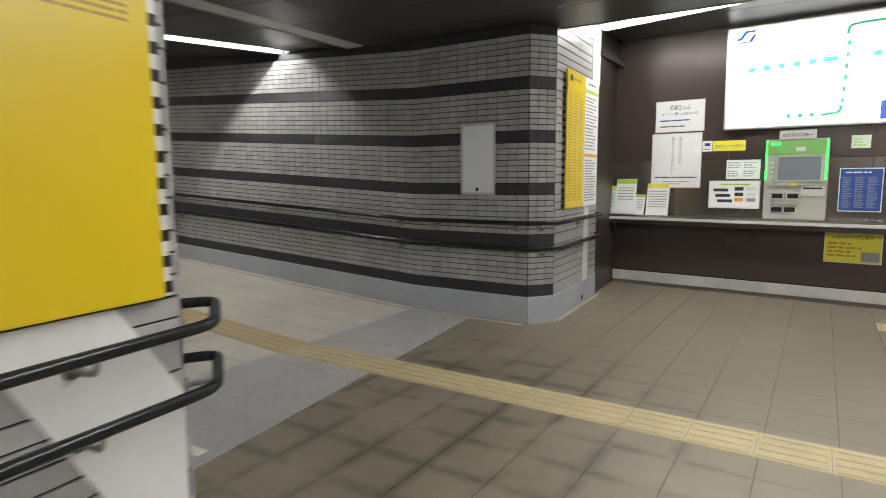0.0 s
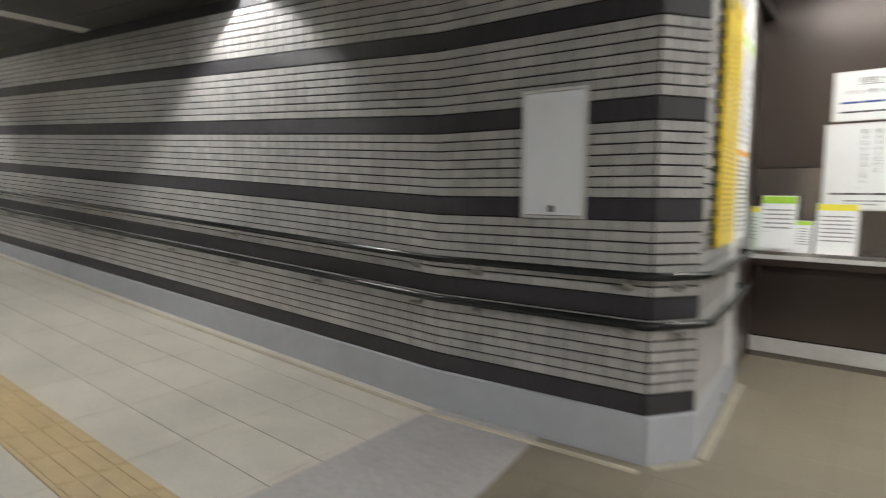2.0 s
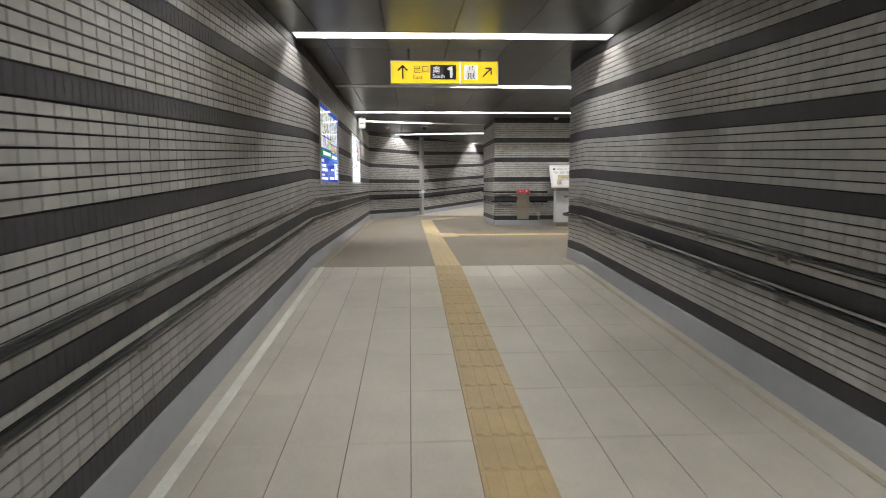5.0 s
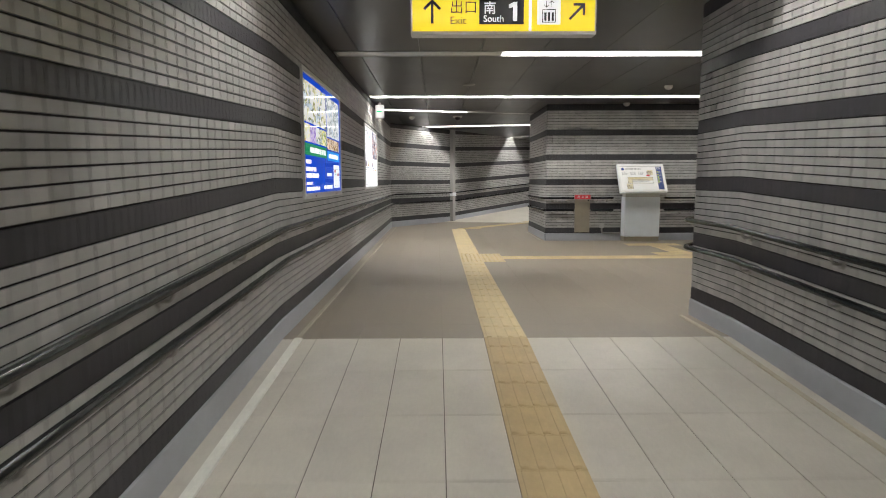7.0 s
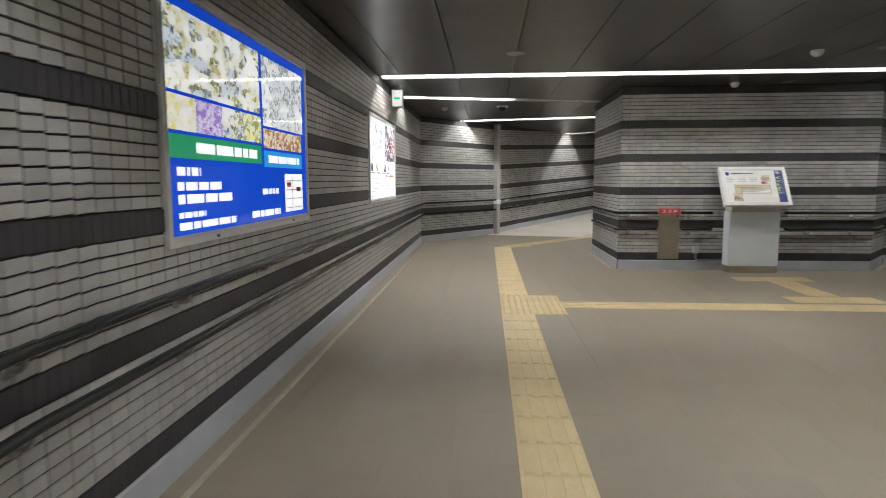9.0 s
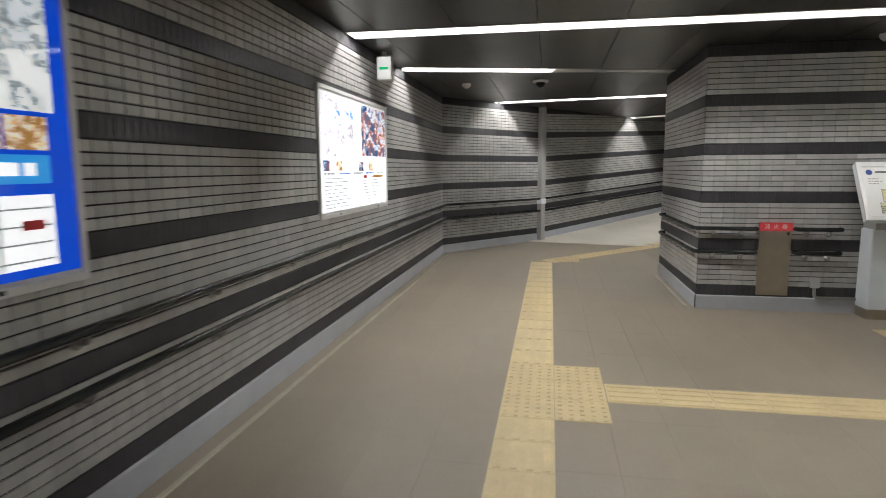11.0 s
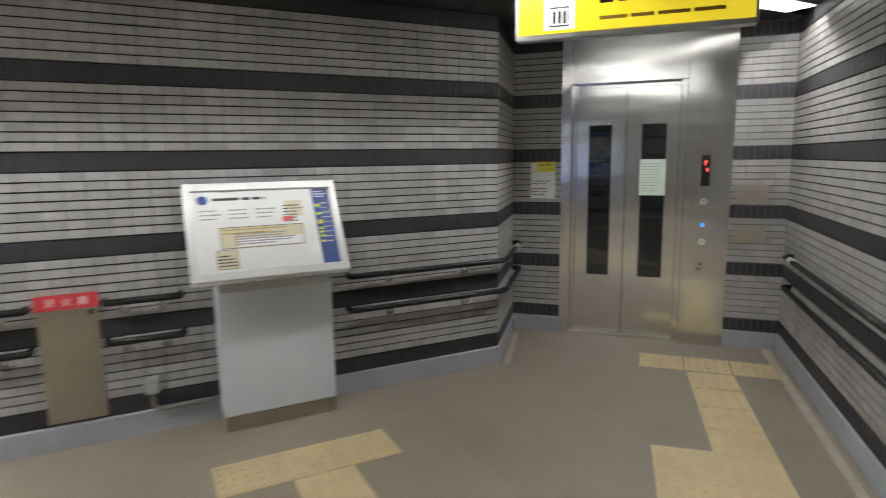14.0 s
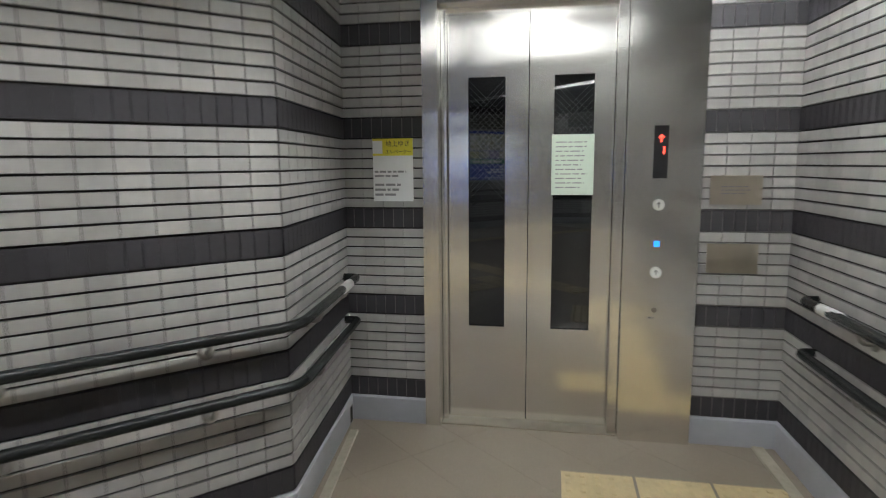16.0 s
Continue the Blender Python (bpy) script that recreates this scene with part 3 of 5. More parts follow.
def ceiling():
    v, f = [], []
    y = -3.2
    while y < 11.6:
        y1 = y + 0.62
        edges = [(3.0, 3.0)]
        for b in BARS:
            e = (bar_x(b, min(max(y, b[0][1]), b[1][1])), bar_x(b, min(max(y1, b[0][1]), b[1][1])))
            edges.append((e[0] + BW / 2, e[1] + BW / 2))
            edges.append((e[0] - BW / 2, e[1] - BW / 2))
        edges.append((-31.0, -31.0))
        for k in range(0, len(edges), 2):
            (a0, a1), (b0, b1) = edges[k], edges[k + 1]
            xs = [(a0, a1)]
            high = y > 6.0 and k == 0
            inner = [x for x in ((-4.965, X0, X1) if high else (X0, X1)) if b0 + 0.02 < x < a0 - 0.02]
            xs += [(x, x) for x in inner] + [(b0, b1)]
            for (p0, p1), (q0, q1) in zip(xs, xs[1:]):
                o = len(v)
                g = 0.004
                lo = [(p0 - g * 0.5, y + g), (p1 - g * 0.5, y1 - g), (q1 + g * 0.5, y1 - g), (q0 + g * 0.5, y + g)]
                cz = [RECESS if high and q0 > -5.0 else ceil_z(x) for x, yy in lo]
                v.extend((x, yy, z) for (x, yy), z in zip(lo, cz))
                v.extend((x, yy, z + 0.05) for (x, yy), z in zip(lo, cz))
                f.extend([(o, o + 1, o + 2, o + 3), (o, o + 4, o + 5, o + 1), (o + 1, o + 5, o + 6, o + 2), (o + 2, o + 6, o + 7, o + 3), (o + 3, o + 7, o + 4, o)])
        y = y1
    tagged(raw("ceiling", v, f, M_CEIL), "dark bronze metal panel ceiling with narrow joints", "ceiling", kind="structure")
    # added slab, out of view, stops light leaking over the lamp troughs
    xs = [3.2, X0, X1, -31.2]
    vv = [(x, y, ceil_z(x) + 0.34) for x in xs for y in (-3.4, 11.8)] + [(x, y, ceil_z(x) + 0.5) for x in xs for y in (-3.4, 11.8)]
    ff = []
    for k in range(3):
        for b in (0, 8):
            ff.append((b + 2 * k, b + 2 * k + 1, b + 2 * k + 3, b + 2 * k + 2))
    tagged(raw("ceiling_slab", vv, ff, M_VOID), "unseen dark slab added above the ceiling panels to stop light leaks", "ceiling", kind="structure")


ceiling()
tagged(slab("trim", Plane((-4.955, 6.10), (1, 0), (0, 1)), 0.0, 7.2, CEIL0 - 0.004, RECESS + 0.05, -0.03, 0.0, M_CEIL), "dark metal soffit edge where the ceiling steps up", "soffit", kind="structure")


def lamp_bar(bar):
    (x0, y0), (x1, y1), f0, f1 = bar[:4]
    tubes = bar[4] if len(bar) > 4 else ((f0, f1, ""),)
    a, b = Vector((x0, y0, ceil_z(x0))), Vector((x1, y1, ceil_z(x1)))
    u, L = (b - a).normalized(), (b - a).length
    w = Vector((u.y, -u.x, 0)).normalized()
    lamp = empty("ceiling_lamp", "white fluorescent strip light recessed across the dark ceiling" if f1 else "unlit white strip light recessed in the dark ceiling", "ceiling lamp", "strip lights across the ceiling")

    def run(name, prof, s0, s1, mat, label=""):
        v = [a + u * s + w * p + Vector((0, 0, q)) for s in (s0, s1) for p, q in prof]
        n = len(prof)
        f = [(k, (k + 1) % n, n + (k + 1) % n, n + k) for k in range(n)] + [tuple(range(n)), tuple(range(2 * n - 1, n - 1, -1))]
        return raw(name, v, f, mat, lamp, label)
    h = BW / 2
    run("side_rail", [(-h + 0.001, -0.006), (-h + 0.012, -0.006), (-h + 0.012, 0.125), (-h + 0.001, 0.125)], 0, L, M_TROUGH)
    run("side_rail", [(h - 0.012, -0.006), (h - 0.001, -0.006), (h - 0.001, 0.125), (h - 0.012, 0.125)], 0, L, M_TROUGH)
    run("housing", [(-h + 0.013, 0.108), (h - 0.013, 0.108), (h - 0.013, 0.16), (-h + 0.013, 0.16)], 0, L, M_WHITE)
    for s in (0.0, L - 0.012):
        run("end_cap", [(-h + 0.013, -0.010), (h - 0.013, -0.010), (h - 0.013, 0.107), (-h + 0.013, 0.107)], s, s + 0.012, M_WHITE)
    g = h - 0.016
    if f1 > f0:
        for t0, t1, grade in tubes:
            run("tube", [(-0.012, 0.075), (0.012, 0.075), (0.012, 0.095), (-0.012, 0.095)], L * t0 + 0.02, L * t1 - 0.02, {"": M_TUBE, "old": M_TUBEHALF, "dim": M_TUBEDIM, "faint": M_TUBEFAINT, "mid": M_TUBEMID, "new": M_TUBEHIGH}[grade], "lit fluorescent tube")
    for p, q in ((0, f0), (f1, 1)):
        if q - p > 0.05:
            run("cover", [(-g, 0.0), (g, 0.0), (g, 0.012), (-g, 0.012)], L * p + 0.02, L * q - 0.02, M_OFFTUBE, "unlit diffuser")


for bar in BARS:
    lamp_bar(bar)


def mounted_lamp(p0, p1, z, w=0.12, lit=None):
    a, b = Vector(p0), Vector(p1)
    fr = Plane(p0, b - a, (-(b - a).y, (b - a).x))
    L = (b - a).length
    lamp = empty("ceiling_lamp", "long white fluorescent strip light along the ticket hall ceiling", "ceiling lamp", "strip lights in the ticket hall")
    slab("housing", fr, 0, L, z - 0.03, z, -w / 2, w / 2, M_WHITE, lamp)
    slab("tube", fr, 0.02, L - 0.02, z - 0.05, z - 0.031, -w * 0.3, w * 0.3, lit or M_HALLTUBE, lamp, "lit fluorescent tube")


mounted_lamp((-4.94, 7.17), (-1.7, 6.46), RECESS, 0.2, M_TICKETTUBE)
mounted_lamp((-4.0, 3.3), (1.8, 2.85), CEIL0, lit=M_HALLBRIGHT)
mounted_lamp((-3.6, -0.4), (1.8, -0.9), CEIL0)

# ---- floors ----


def floor_tiles(name, x0, x1, y0, y1, w, l, mat, label, gap=0.003, edge=None, singles=None, phase=0.0, joint=None, cross=None, bev=0.0012):
    """Tiles l long along x and w wide along y, on the slope of the place."""
    g, gy = (gap if cross is None else cross) / 2, gap / 2
    xs = sorted({x0, x1} | {x for x in (X0, X1) if x0 < x < x1})
    v = [(x, y, floor_z(x) - (0.004 if dz == 0 else 0.3)) for dz in (0, 1) for x in xs for y in (y0, y1)]
    n = 2 * len(xs)
    f = []
    for k in range(len(xs) - 1):
        f += [(2 * k, 2 * k + 2, 2 * k + 3, 2 * k + 1), (n + 2 * k, n + 2 * k + 1, n + 2 * k + 3, n + 2 * k + 2)]
    root = tagged(raw(name, v, f, joint or M_JOINT), label, "floor", kind="structure")
    tv, tf, one = [], [], []
    up = Vector((0, 0, 1))
    ny = math.ceil((y1 - y0) / w)
    for j in range(ny):
        ya, yb = y0 + j * w, min(y1, y0 + (j + 1) * w)
        xa = x0 - (phase if j % 2 else 0)
        while xa < x1:
            xb = xa + l
            p, q = max(xa, x0), min(xb, x1)
            if edge:
                p, q = max(p, x0), q
            if q - p > 0.02:
                c = [Vector((x, y, floor_z(x) - 0.004)) for x, y in ((p + g, ya + gy), (q - g, ya + gy), (q - g, yb - gy), (p + g, yb - gy))]
                if singles and q - p > l - 0.01 and yb - ya > w - 0.01 and singles[0] < p < singles[1] and singles[2] < ya < singles[3] and len(one) < 300:
                    one.append(c)
                else:
                    frustum(tv, tf, c, up, 0.004, bev)
            xa = xb
    tagged(raw("floor_tiles", tv, tf, mat, root), kind="stuff")
    if one:
        c = one[0]
        mid = sum(c, Vector()) / 4
        lv, lf = [], []
        frustum(lv, lf, [q - mid for q in c], up, 0.004, bev)
        me = bpy.data.meshes.new("floor_tile")
        me.from_pydata([tuple(q) for q in lv], [], lf)
        me.materials.append(mat)
        for c in one:
            ob = new("floor_tile", me)
            ob.location = sum(c, Vector()) / 4
            ob.parent = root
    return root


floor_tiles("floor_1", -6.20, 2.3, -3.0, 8.4, 0.30, 0.30, M_BROWN, "brown-grey tiled ticket hall floor with worn dark joints", gap=0.0009, cross=0.0032, bev=0.0006, singles=(-5.2, -2.0, 2.4, 5.7))
gp = [(-6.20, 2.6), (-5.19, 2.6), (-5.61, 6.1), (-6.20, 6.1)]
tagged(raw("floor_2", [(x, y, 0.0022) for x, y in gp] + [(x, y, -0.01) for x, y in gp], [(0, 1, 2, 3), (0, 4, 5, 1), (1, 5, 6, 2), (2, 6, 7, 3), (3, 7, 4, 0)], M_GRAYF), "plain grey floor plate at the foot of the ramp", "floor", kind="structure")
floor_tiles("floor_3", X1, X0, 2.407, 6.0, 0.283, 0.57, M_LIGHT, "pale tiled ramp floor rising along the corridor", gap=0.004, cross=0.0018, phase=0.0, singles=(-12.5, -8.0, 3.0, 5.6))
floor_tiles("floor_4", -26.0, X1, 2.407, 11.6, 0.283, 0.57, M_BROWN2, "smooth taupe floor of the upper hall", gap=0.0009, cross=0.0004, joint=M_JOINT2, bev=0.0004)

# second ramp beyond the upper hall
v = []
for s, z in ((0.0, H), (6.0, H + 0.27)):
    for q in (-1.2, 4.5):
        v.append((-25.45 - 0.82 * s + 0.21 * q, 4.6 + 0.575 * s + 0.98 * q, z + 0.004))
v += [(x, y, z - 0.3) for x, y, z in v]
tagged(raw("floor_5", v, [(0, 1, 3, 2), (4, 6, 7, 5), (0, 4, 5, 1)], M_LIGHT), "pale floor of a second ramp beyond the bend", "floor", kind="structure")


# ---- tactile paving ----


def tactile(name, c, u, length, dots, label, z=None, width=0.29, mat=None):
    """A run of guiding tiles: bars along it, or dots for a stop."""
    u = Vector((*u, 0)).normalized()
    w = Vector((-u.y, u.x, 0))
    root = empty(name, label, "tactile paving", "yellow guiding tiles on the floor")
    k = 0
    s = 0.0
    zf = z if z else (lambda p: floor_z(p.x))
    c = Vector((*c, 0))
    while s < length - 0.01:
        e = min(s + width, length)
        v, f = [], []

        def quad(s0, s1, q0, q1, lift, inset):
            pts = []
            for ss, qq in ((s0, q0), (s1, q0), (s1, q1), (s0, q1)):
                p = c + u * ss + w * qq
                p.z = zf(p) + 0.0005
                pts.append(p)
            frustum(v, f, pts, Vector((0, 0, 1)), lift, inset)
        h = width / 2
        quad(s + 0.001, e - 0.001, -h, h, 0.0030, 0.001)
        if dots:
            for i in range(5):
                for j in range(5):
                    a, b = s + (e - s) * (i + 0.5) / 5, -h + width * (j + 0.5) / 5
                    quad(a - 0.013, a + 0.013, b - 0.013, b + 0.013, 0.0065, 0.005)
        else:
            for j in range(4):
                b = -h + width * (j + 0.5) / 4
                quad(s + 0.012, e - 0.012, b - 0.017, b + 0.017, 0.0065, 0.004)
        raw("tactile_tile", v, f, mat or M_TACT, root)
        s = e


YS = 4.25
tactile("tactile_strip", (2.0, YS), (-1, 0), 2.0 - X0, False, "worn yellow guiding tiles along the hall floor", mat=M_TACT3)
tactile("tactile_strip", (X0, YS), (-1, 0), X0 - X1, False, "yellow-brown guiding tiles with raised bars up the ramp", mat=M_TACT2)
tactile("tactile_strip", (X1, YS), (-1, 0), 17.97 - 14.22, False, "yellow guiding tiles with raised bars on taupe floor")
tactile("tactile_stop", (-17.97, YS), (-1, 0), 0.87, True, "yellow warning tiles with raised dots at a branch")
tactile("tactile_stop", (-17.97, YS + 0.292), (-1, 0), 0.87, True, "yellow warning tiles with raised dots at a branch")
tactile("tactile_strip", (-18.84, YS), (-1, 0), 4.4, False, "yellow guiding tiles with raised bars on taupe floor")
tactile("tactile_strip", (-23.30, 4.32), (-0.745, 0.667), 2.6, False, "yellow guiding tiles turning towards the second ramp")
tactile("tactile_strip", (-25.24, 6.06), (-0.745, 0.667), 2.9, False, "yellow guiding tiles up the second ramp", z=lambda p: H + 0.012 + max(0.0, (p - Vector((-25.3, 6.1, 0))).length * 0.045))
tactile("tactile_stop", (-23.30, 4.62), (-1, 0), 0.29, True, "yellow warning tile with raised dots at the turn")
tactile("tactile_strip", (-18.40, 4.69), (0, 1), 3.5, False, "yellow guiding tiles branching towards the lift")
tactile("tactile_stop", (-19.215, 9.01), (0.731, -0.682), 0.58, True, "yellow warning tiles with raised dots at a branch")
tactile("tactile_strip", (-19.84, 9.99), (0.731, -0.682), 1.95, False, "yellow guiding tiles leading to the lift")
for k in range(3):
    p = Vector((-20.28, 9.80)) + U_EL * (0.30 * k)
    tactile("tactile_stop", tuple(p), U_EL, 0.29, True, "yellow warning tile with raised dots before the lift")
tactile("tactile_stop", (-19.99, 6.90), (0, 1), 0.87, True, "yellow warning tiles with raised dots before the map stand")
tactile("tactile_strip", (-19.84, 7.37), (1, 0), 0.90, False, "yellow guiding tiles leading to the map stand")
tactile("tactile_stop", (-18.77, 6.93), (0, 1), 0.87, True, "yellow warning tiles with raised dots at a branch", width=0.29)


def edging(p0, p1, n, off, w=0.035, h=0.008, mat=None):
    a, b, n = Vector((*p0, 0)), Vector((*p1, 0)), Vector((*n, 0)).normalized()
    u = (b - a).normalized()
    L = (b - a).length
    cuts = [0.0] + sorted(s for s in ((X0 - p0[0]) / u.x, (X1 - p0[0]) / u.x) if 0.01 < s < L - 0.01) + [L] if abs(u.x) > 0.01 else [0.0, L]
    v, f = [], []
    for s in cuts:
        q = a + u * s
        for d, z in ((off, 0.0), (off + 0.004, h), (off + w - 0.004, h), (off + w, 0.0)):
            p = q + n * d
            v.append((p.x, p.y, floor_z(q.x) + z + 0.0005))
    for k in range(len(cuts) - 1):
        o = 4 * k
        for i in range(3):
            f.append((o + i, o + i + 1, o + i + 5, o + i + 4))
    f += [(0, 1, 2, 3), (4 * len(cuts) - 4, 4 * len(cuts) - 3, 4 * len(cuts) - 2, 4 * len(cuts) - 1)]
    tagged(raw("trim", v, f, mat or M_EDGE), "narrow ivory edging strip on the floor along the wall", "floor edging", kind="structure")


edging((-5.3, LEFT_Y), (X1, LEFT_Y), (0, 1), 0.092, 0.058)
edging((X1, LEFT_Y), BEND, (0, 1), 0.10, 0.03, mat=M_EDGE3)
edging(PIER_R, (-14.84, 5.79), (0, -1), 0.08, 0.035, mat=M_EDGE4)
edging((-15.02, 5.93), E_R, (-0.706, -0.708), 0.056, 0.055, mat=M_EDGE3)
edging((-20.71, 8.85), (-21.3, 9.33), (0.63, 0.78), 0.06, 0.045, mat=M_EDGE3)
edging((-22.4, 5.70), (-20.72, 5.70), (0, -1), 0.06, 0.03, mat=M_EDGE2)
edging(PIER_C, PIER_E, (1, 0), 0.03, 0.035, mat=M_EDGE3)
edging(PIER_R, PIER_C, (0.80, -0.60), 0.03, 0.035, mat=M_EDGE3)


# ---- handrails ----
def handrail(path, label, up=0.525, low=0.315, off=0.07, lift=None, ends=(True, True), sleeve=None, pitch=0.85, marks=None):
    """Two pipes along a polyline of wall points, each given with its wall's outward direction. marks: a leg of it, and where its brackets stand."""
    rail = empty("handrail", label, "handrail", "double handrails along the walls")
    zb = lift if lift else (lambda p: band_z(p.x))
    for name, dz in (("upper_pipe", up), ("lower_pipe", low)):
        pts = []
        for (x, y), n in path:
            p = Vector((x, y, 0)) + Vector((*n, 0)).normalized() * off
            p.z = zb(Vector((x, y, 0))) + dz
            pts.append(p)
        for end, k, j in ((ends[0], 0, 1), (ends[1], -1, -2)):
            if end:
                n = Vector((*path[k][1], 0)).normalized()
                extra = pts[k] - n * (off - 0.004)
                pts.insert(0 if k == 0 else len(pts), extra)
        fine = []
        for a, b in zip(pts, pts[1:]):
            fine.append(a)
            xs = [x for x in (X0, X1) if min(a.x, b.x) + 0.05 < x < max(a.x, b.x) - 0.05]
            for x in sorted(xs, reverse=a.x > b.x):
                q = a + (b - a) * ((x - a.x) / (b.x - a.x))
                q.z = band_z(x) + dz
                fine.append(q)
        fine.append(pts[-1])
        part(name, tube(rounded(fine, 0.07), 0.0185, 12), M_RAIL, rail, "dark grey coated pipe", smooth=True)
        for leg, ((p, n), (q, m)) in enumerate(zip(path, path[1:])):
            a, b = Vector((*p, 0)), Vector((*q, 0))
            L = (b - a).length
            if L < 0.12:
                continue
            nn = (Vector((*n, 0)).normalized() + Vector((*m, 0)).normalized())
            u = (b - a).normalized()
            nn = Vector((-u.y, u.x, 0)) if Vector((-u.y, u.x, 0)).dot(nn) > 0 else Vector((u.y, -u.x, 0))
            count = max(1, round(L / pitch))
            for s in marks[1] if marks and marks[0] == leg else [L * (k + 0.5) / count for k in range(count)]:
                c = a + u * s
                c.z = zb(a + u * s) + dz
                bm = tube(rounded([c + nn * 0.004 + Vector((0, 0, -0.05)), c + nn * (off - 0.01) + Vector((0, 0, -0.05)), c + nn * off + Vector((0, 0, -0.012))], 0.03, 3), 0.0085, 7)
                t2 = tube([c + nn * 0.006 + Vector((0, 0, -0.05)), c + nn * 0.018 + Vector((0, 0, -0.05))], 0.026, 12)
                me = bpy.data.meshes.new("tmp")
                t2.to_mesh(me)
                t2.free()
                bm.from_mesh(me)
                bpy.data.meshes.remove(me)
                part("bracket", bm, M_BRACK, rail, smooth=True)
        if sleeve and name == "upper_pipe":
            p, u = Vector((*sleeve[0], 0)), Vector((*sleeve[1], 0)).normalized()
            p.z = zb(p) + dz
            part("sleeve", tube([p, p + u * 0.13], 0.0212, 12), M_WHITE, rail, "white braille sleeve", smooth=True)


nl = (N_EL.x, N_EL.y)
handrail([((-4.983, 7.25), (1, 0.05)), (PIER_C, (1, -0.30)), (PIER_R, (0.42, -1)), (NOSE, (-0.37, -0.93)), ((-15.06, 5.96), (-0.682, -0.731))], "dark double handrail on tiled wall, wrapping the pier corners", ends=(True, True), pitch=0.9,
         marks=(2, [0.095, 0.88, 1.28, 2.08, 2.97] + [3.815 + 0.86 * k for k in range(7)]))
handrail([((-15.75, 6.60), (-0.682, -0.731)), ((-19.72, 10.635), (-0.682, -0.731))], "dark double handrail on the tiled lobby wall", sleeve=((-19.62 - 0.048, 10.53 - 0.048), (0.731, -0.682)))
handrail([((-4.49, 0.38), (1, 0.087)), (PIER_L, (1, 0.4)), ((-4.90, 2.524), (0.545, 0.838))], "dark double handrail ending in a returned loop", off=0.12, up=0.475, low=0.278, pitch=0.7)
handrail([((-5.35, LEFT_Y), (0, 1)), (BEND, (0.25, 0.97)), (POST, (0.5, 0.86))], "long dark double handrail on the tiled corridor wall", ends=(True, False))
handrail([((POST[0], POST[1]), (0.5, 0.86)), (FAR, (0.55, 0.83))], "dark double handrail up the second ramp", lift=lambda p: far_lift((p - Vector((*POST, 0))).length), ends=(False, False))
handrail([((-22.3, 5.70), (0, -1)), ((-20.71, 5.70), (0.7, -0.7)), ((-20.71, 6.17), (1, 0))], "short dark double handrail round the pier corner", pitch=0.25)
handrail([((-20.71, 6.50), (1, 0)), ((-20.71, 6.86), (1, 0))], "short dark double handrail beside the steel cabinet", pitch=0.18)
handrail([((-20.71, 7.79), (1, 0)), ((-20.71, 8.87), (0.9, 0.35)), ((-21.33, 9.40), (0.63, 0.78))], "dark double handrail round the pier end", pitch=0.5, sleeve=((-21.12 + 0.05, 9.22 + 0.05), (-0.76, 0.65)))

# ---- post at the bend ----
fr = Plane(POST, (-0.82, 0.575), (0.575, 0.82))
post = empty("post", "grey painted steel post against the tiled wall", "post")
slab("shaft", fr, -0.06, 0.06, H, CEIL1 + 0.05, 0.0, 0.10, M_POSTGREY, post, bevel=0.006)
slab("foot", fr, -0.075, 0.075, H, H + 0.02, 0.0, 0.115, M_POSTGREY, post)
slab("clamp", fr, -0.068, 0.068, B1 + 0.44, B1 + 0.53, 0.0, 0.112, M_BOXGREY, post, bevel=0.004)

# ---- meter box on the corridor wall ----
fr = Plane((-5.687, 5.79), (1, 0), (0, -1))
box = empty("wall_box", "light grey steel cabinet set into the tiled wall", "cabinet")
part("frame", frame_bm(fr, 0, 0.325, 1.07, 1.665, 0.014, 0.0, 0.028), M_FRAME, box)
slab("door", fr, 0.016, 0.309, 1.086, 1.649, 0.0, 0.021, M_BOXGREY, box, bevel=0.003)
slab("latch", fr, 0.145, 0.172, 1.10, 1.13, 0.021, 0.026, M_BLACK, box, "small black latch", bevel=0.002)

# ---- notice boards on the pier ----
fr = Plane((-4.9215, 6.12), (-0.054, 0.9985), (0.9985, 0.054))
b = empty("notice_board", "yellow station guide board with ochre print on tiled wall", "board")
slab("panel", fr, 0.05, 0.57, 0.94, 2.12, 0.022, 0.040, M_YELLOW, b, bevel=0.003)
for k in range(3):
    bars("print", fr, 0.09 + 0.15 * k, 0.21 + 0.15 * k, 1.0, 1.95, 38, 0.0408, M_BROWNINK, b, seed=k)
for k in range(17):
    slab("clip", fr, 0.026, 0.049, 0.955 + 0.066 * k, 0.985 + 0.066 * k, 0.006, 0.030, M_BLACK, b)
slab("heading", fr, 0.12, 0.2, 2.03, 2.08, 0.040, 0.0412, M_INK, b)
bars("print", fr, 0.22, 0.5, 2.03, 2.08, 1, 0.0408, M_BROWNINK, b, seed=9)
for z in (1.05, 2.02):
    slab("standoff", fr, 0.07, 0.55, z, z + 0.03, 0.0, 0.022, M_BLACK, b)
b = empty("notice_board", "white timetable board with green and orange headings", "board")
slab("panel", fr, 0.585, 1.03, 0.94, 2.12, 0.022, 0.038, M_PAPER, b, bevel=0.003)
slab("heading", fr, 0.60, 1.015, 1.985, 2.02, 0.038, 0.0388, M_PGREEN, b)
slab("heading", fr, 0.60, 1.015, 1.40, 1.43, 0.038, 0.0388, M_PORANGE, b)
for k, (z0, z1) in enumerate(((0.98, 1.38), (1.46, 1.96))):
    bars("print", fr, 0.61, 1.0, z0, z1, 16, 0.0386, M_GREYINK, b, seed=20 + k)
bars("print", fr, 0.68, 0.95, 2.05, 2.09, 1, 0.0386, M_INK, b, seed=31)
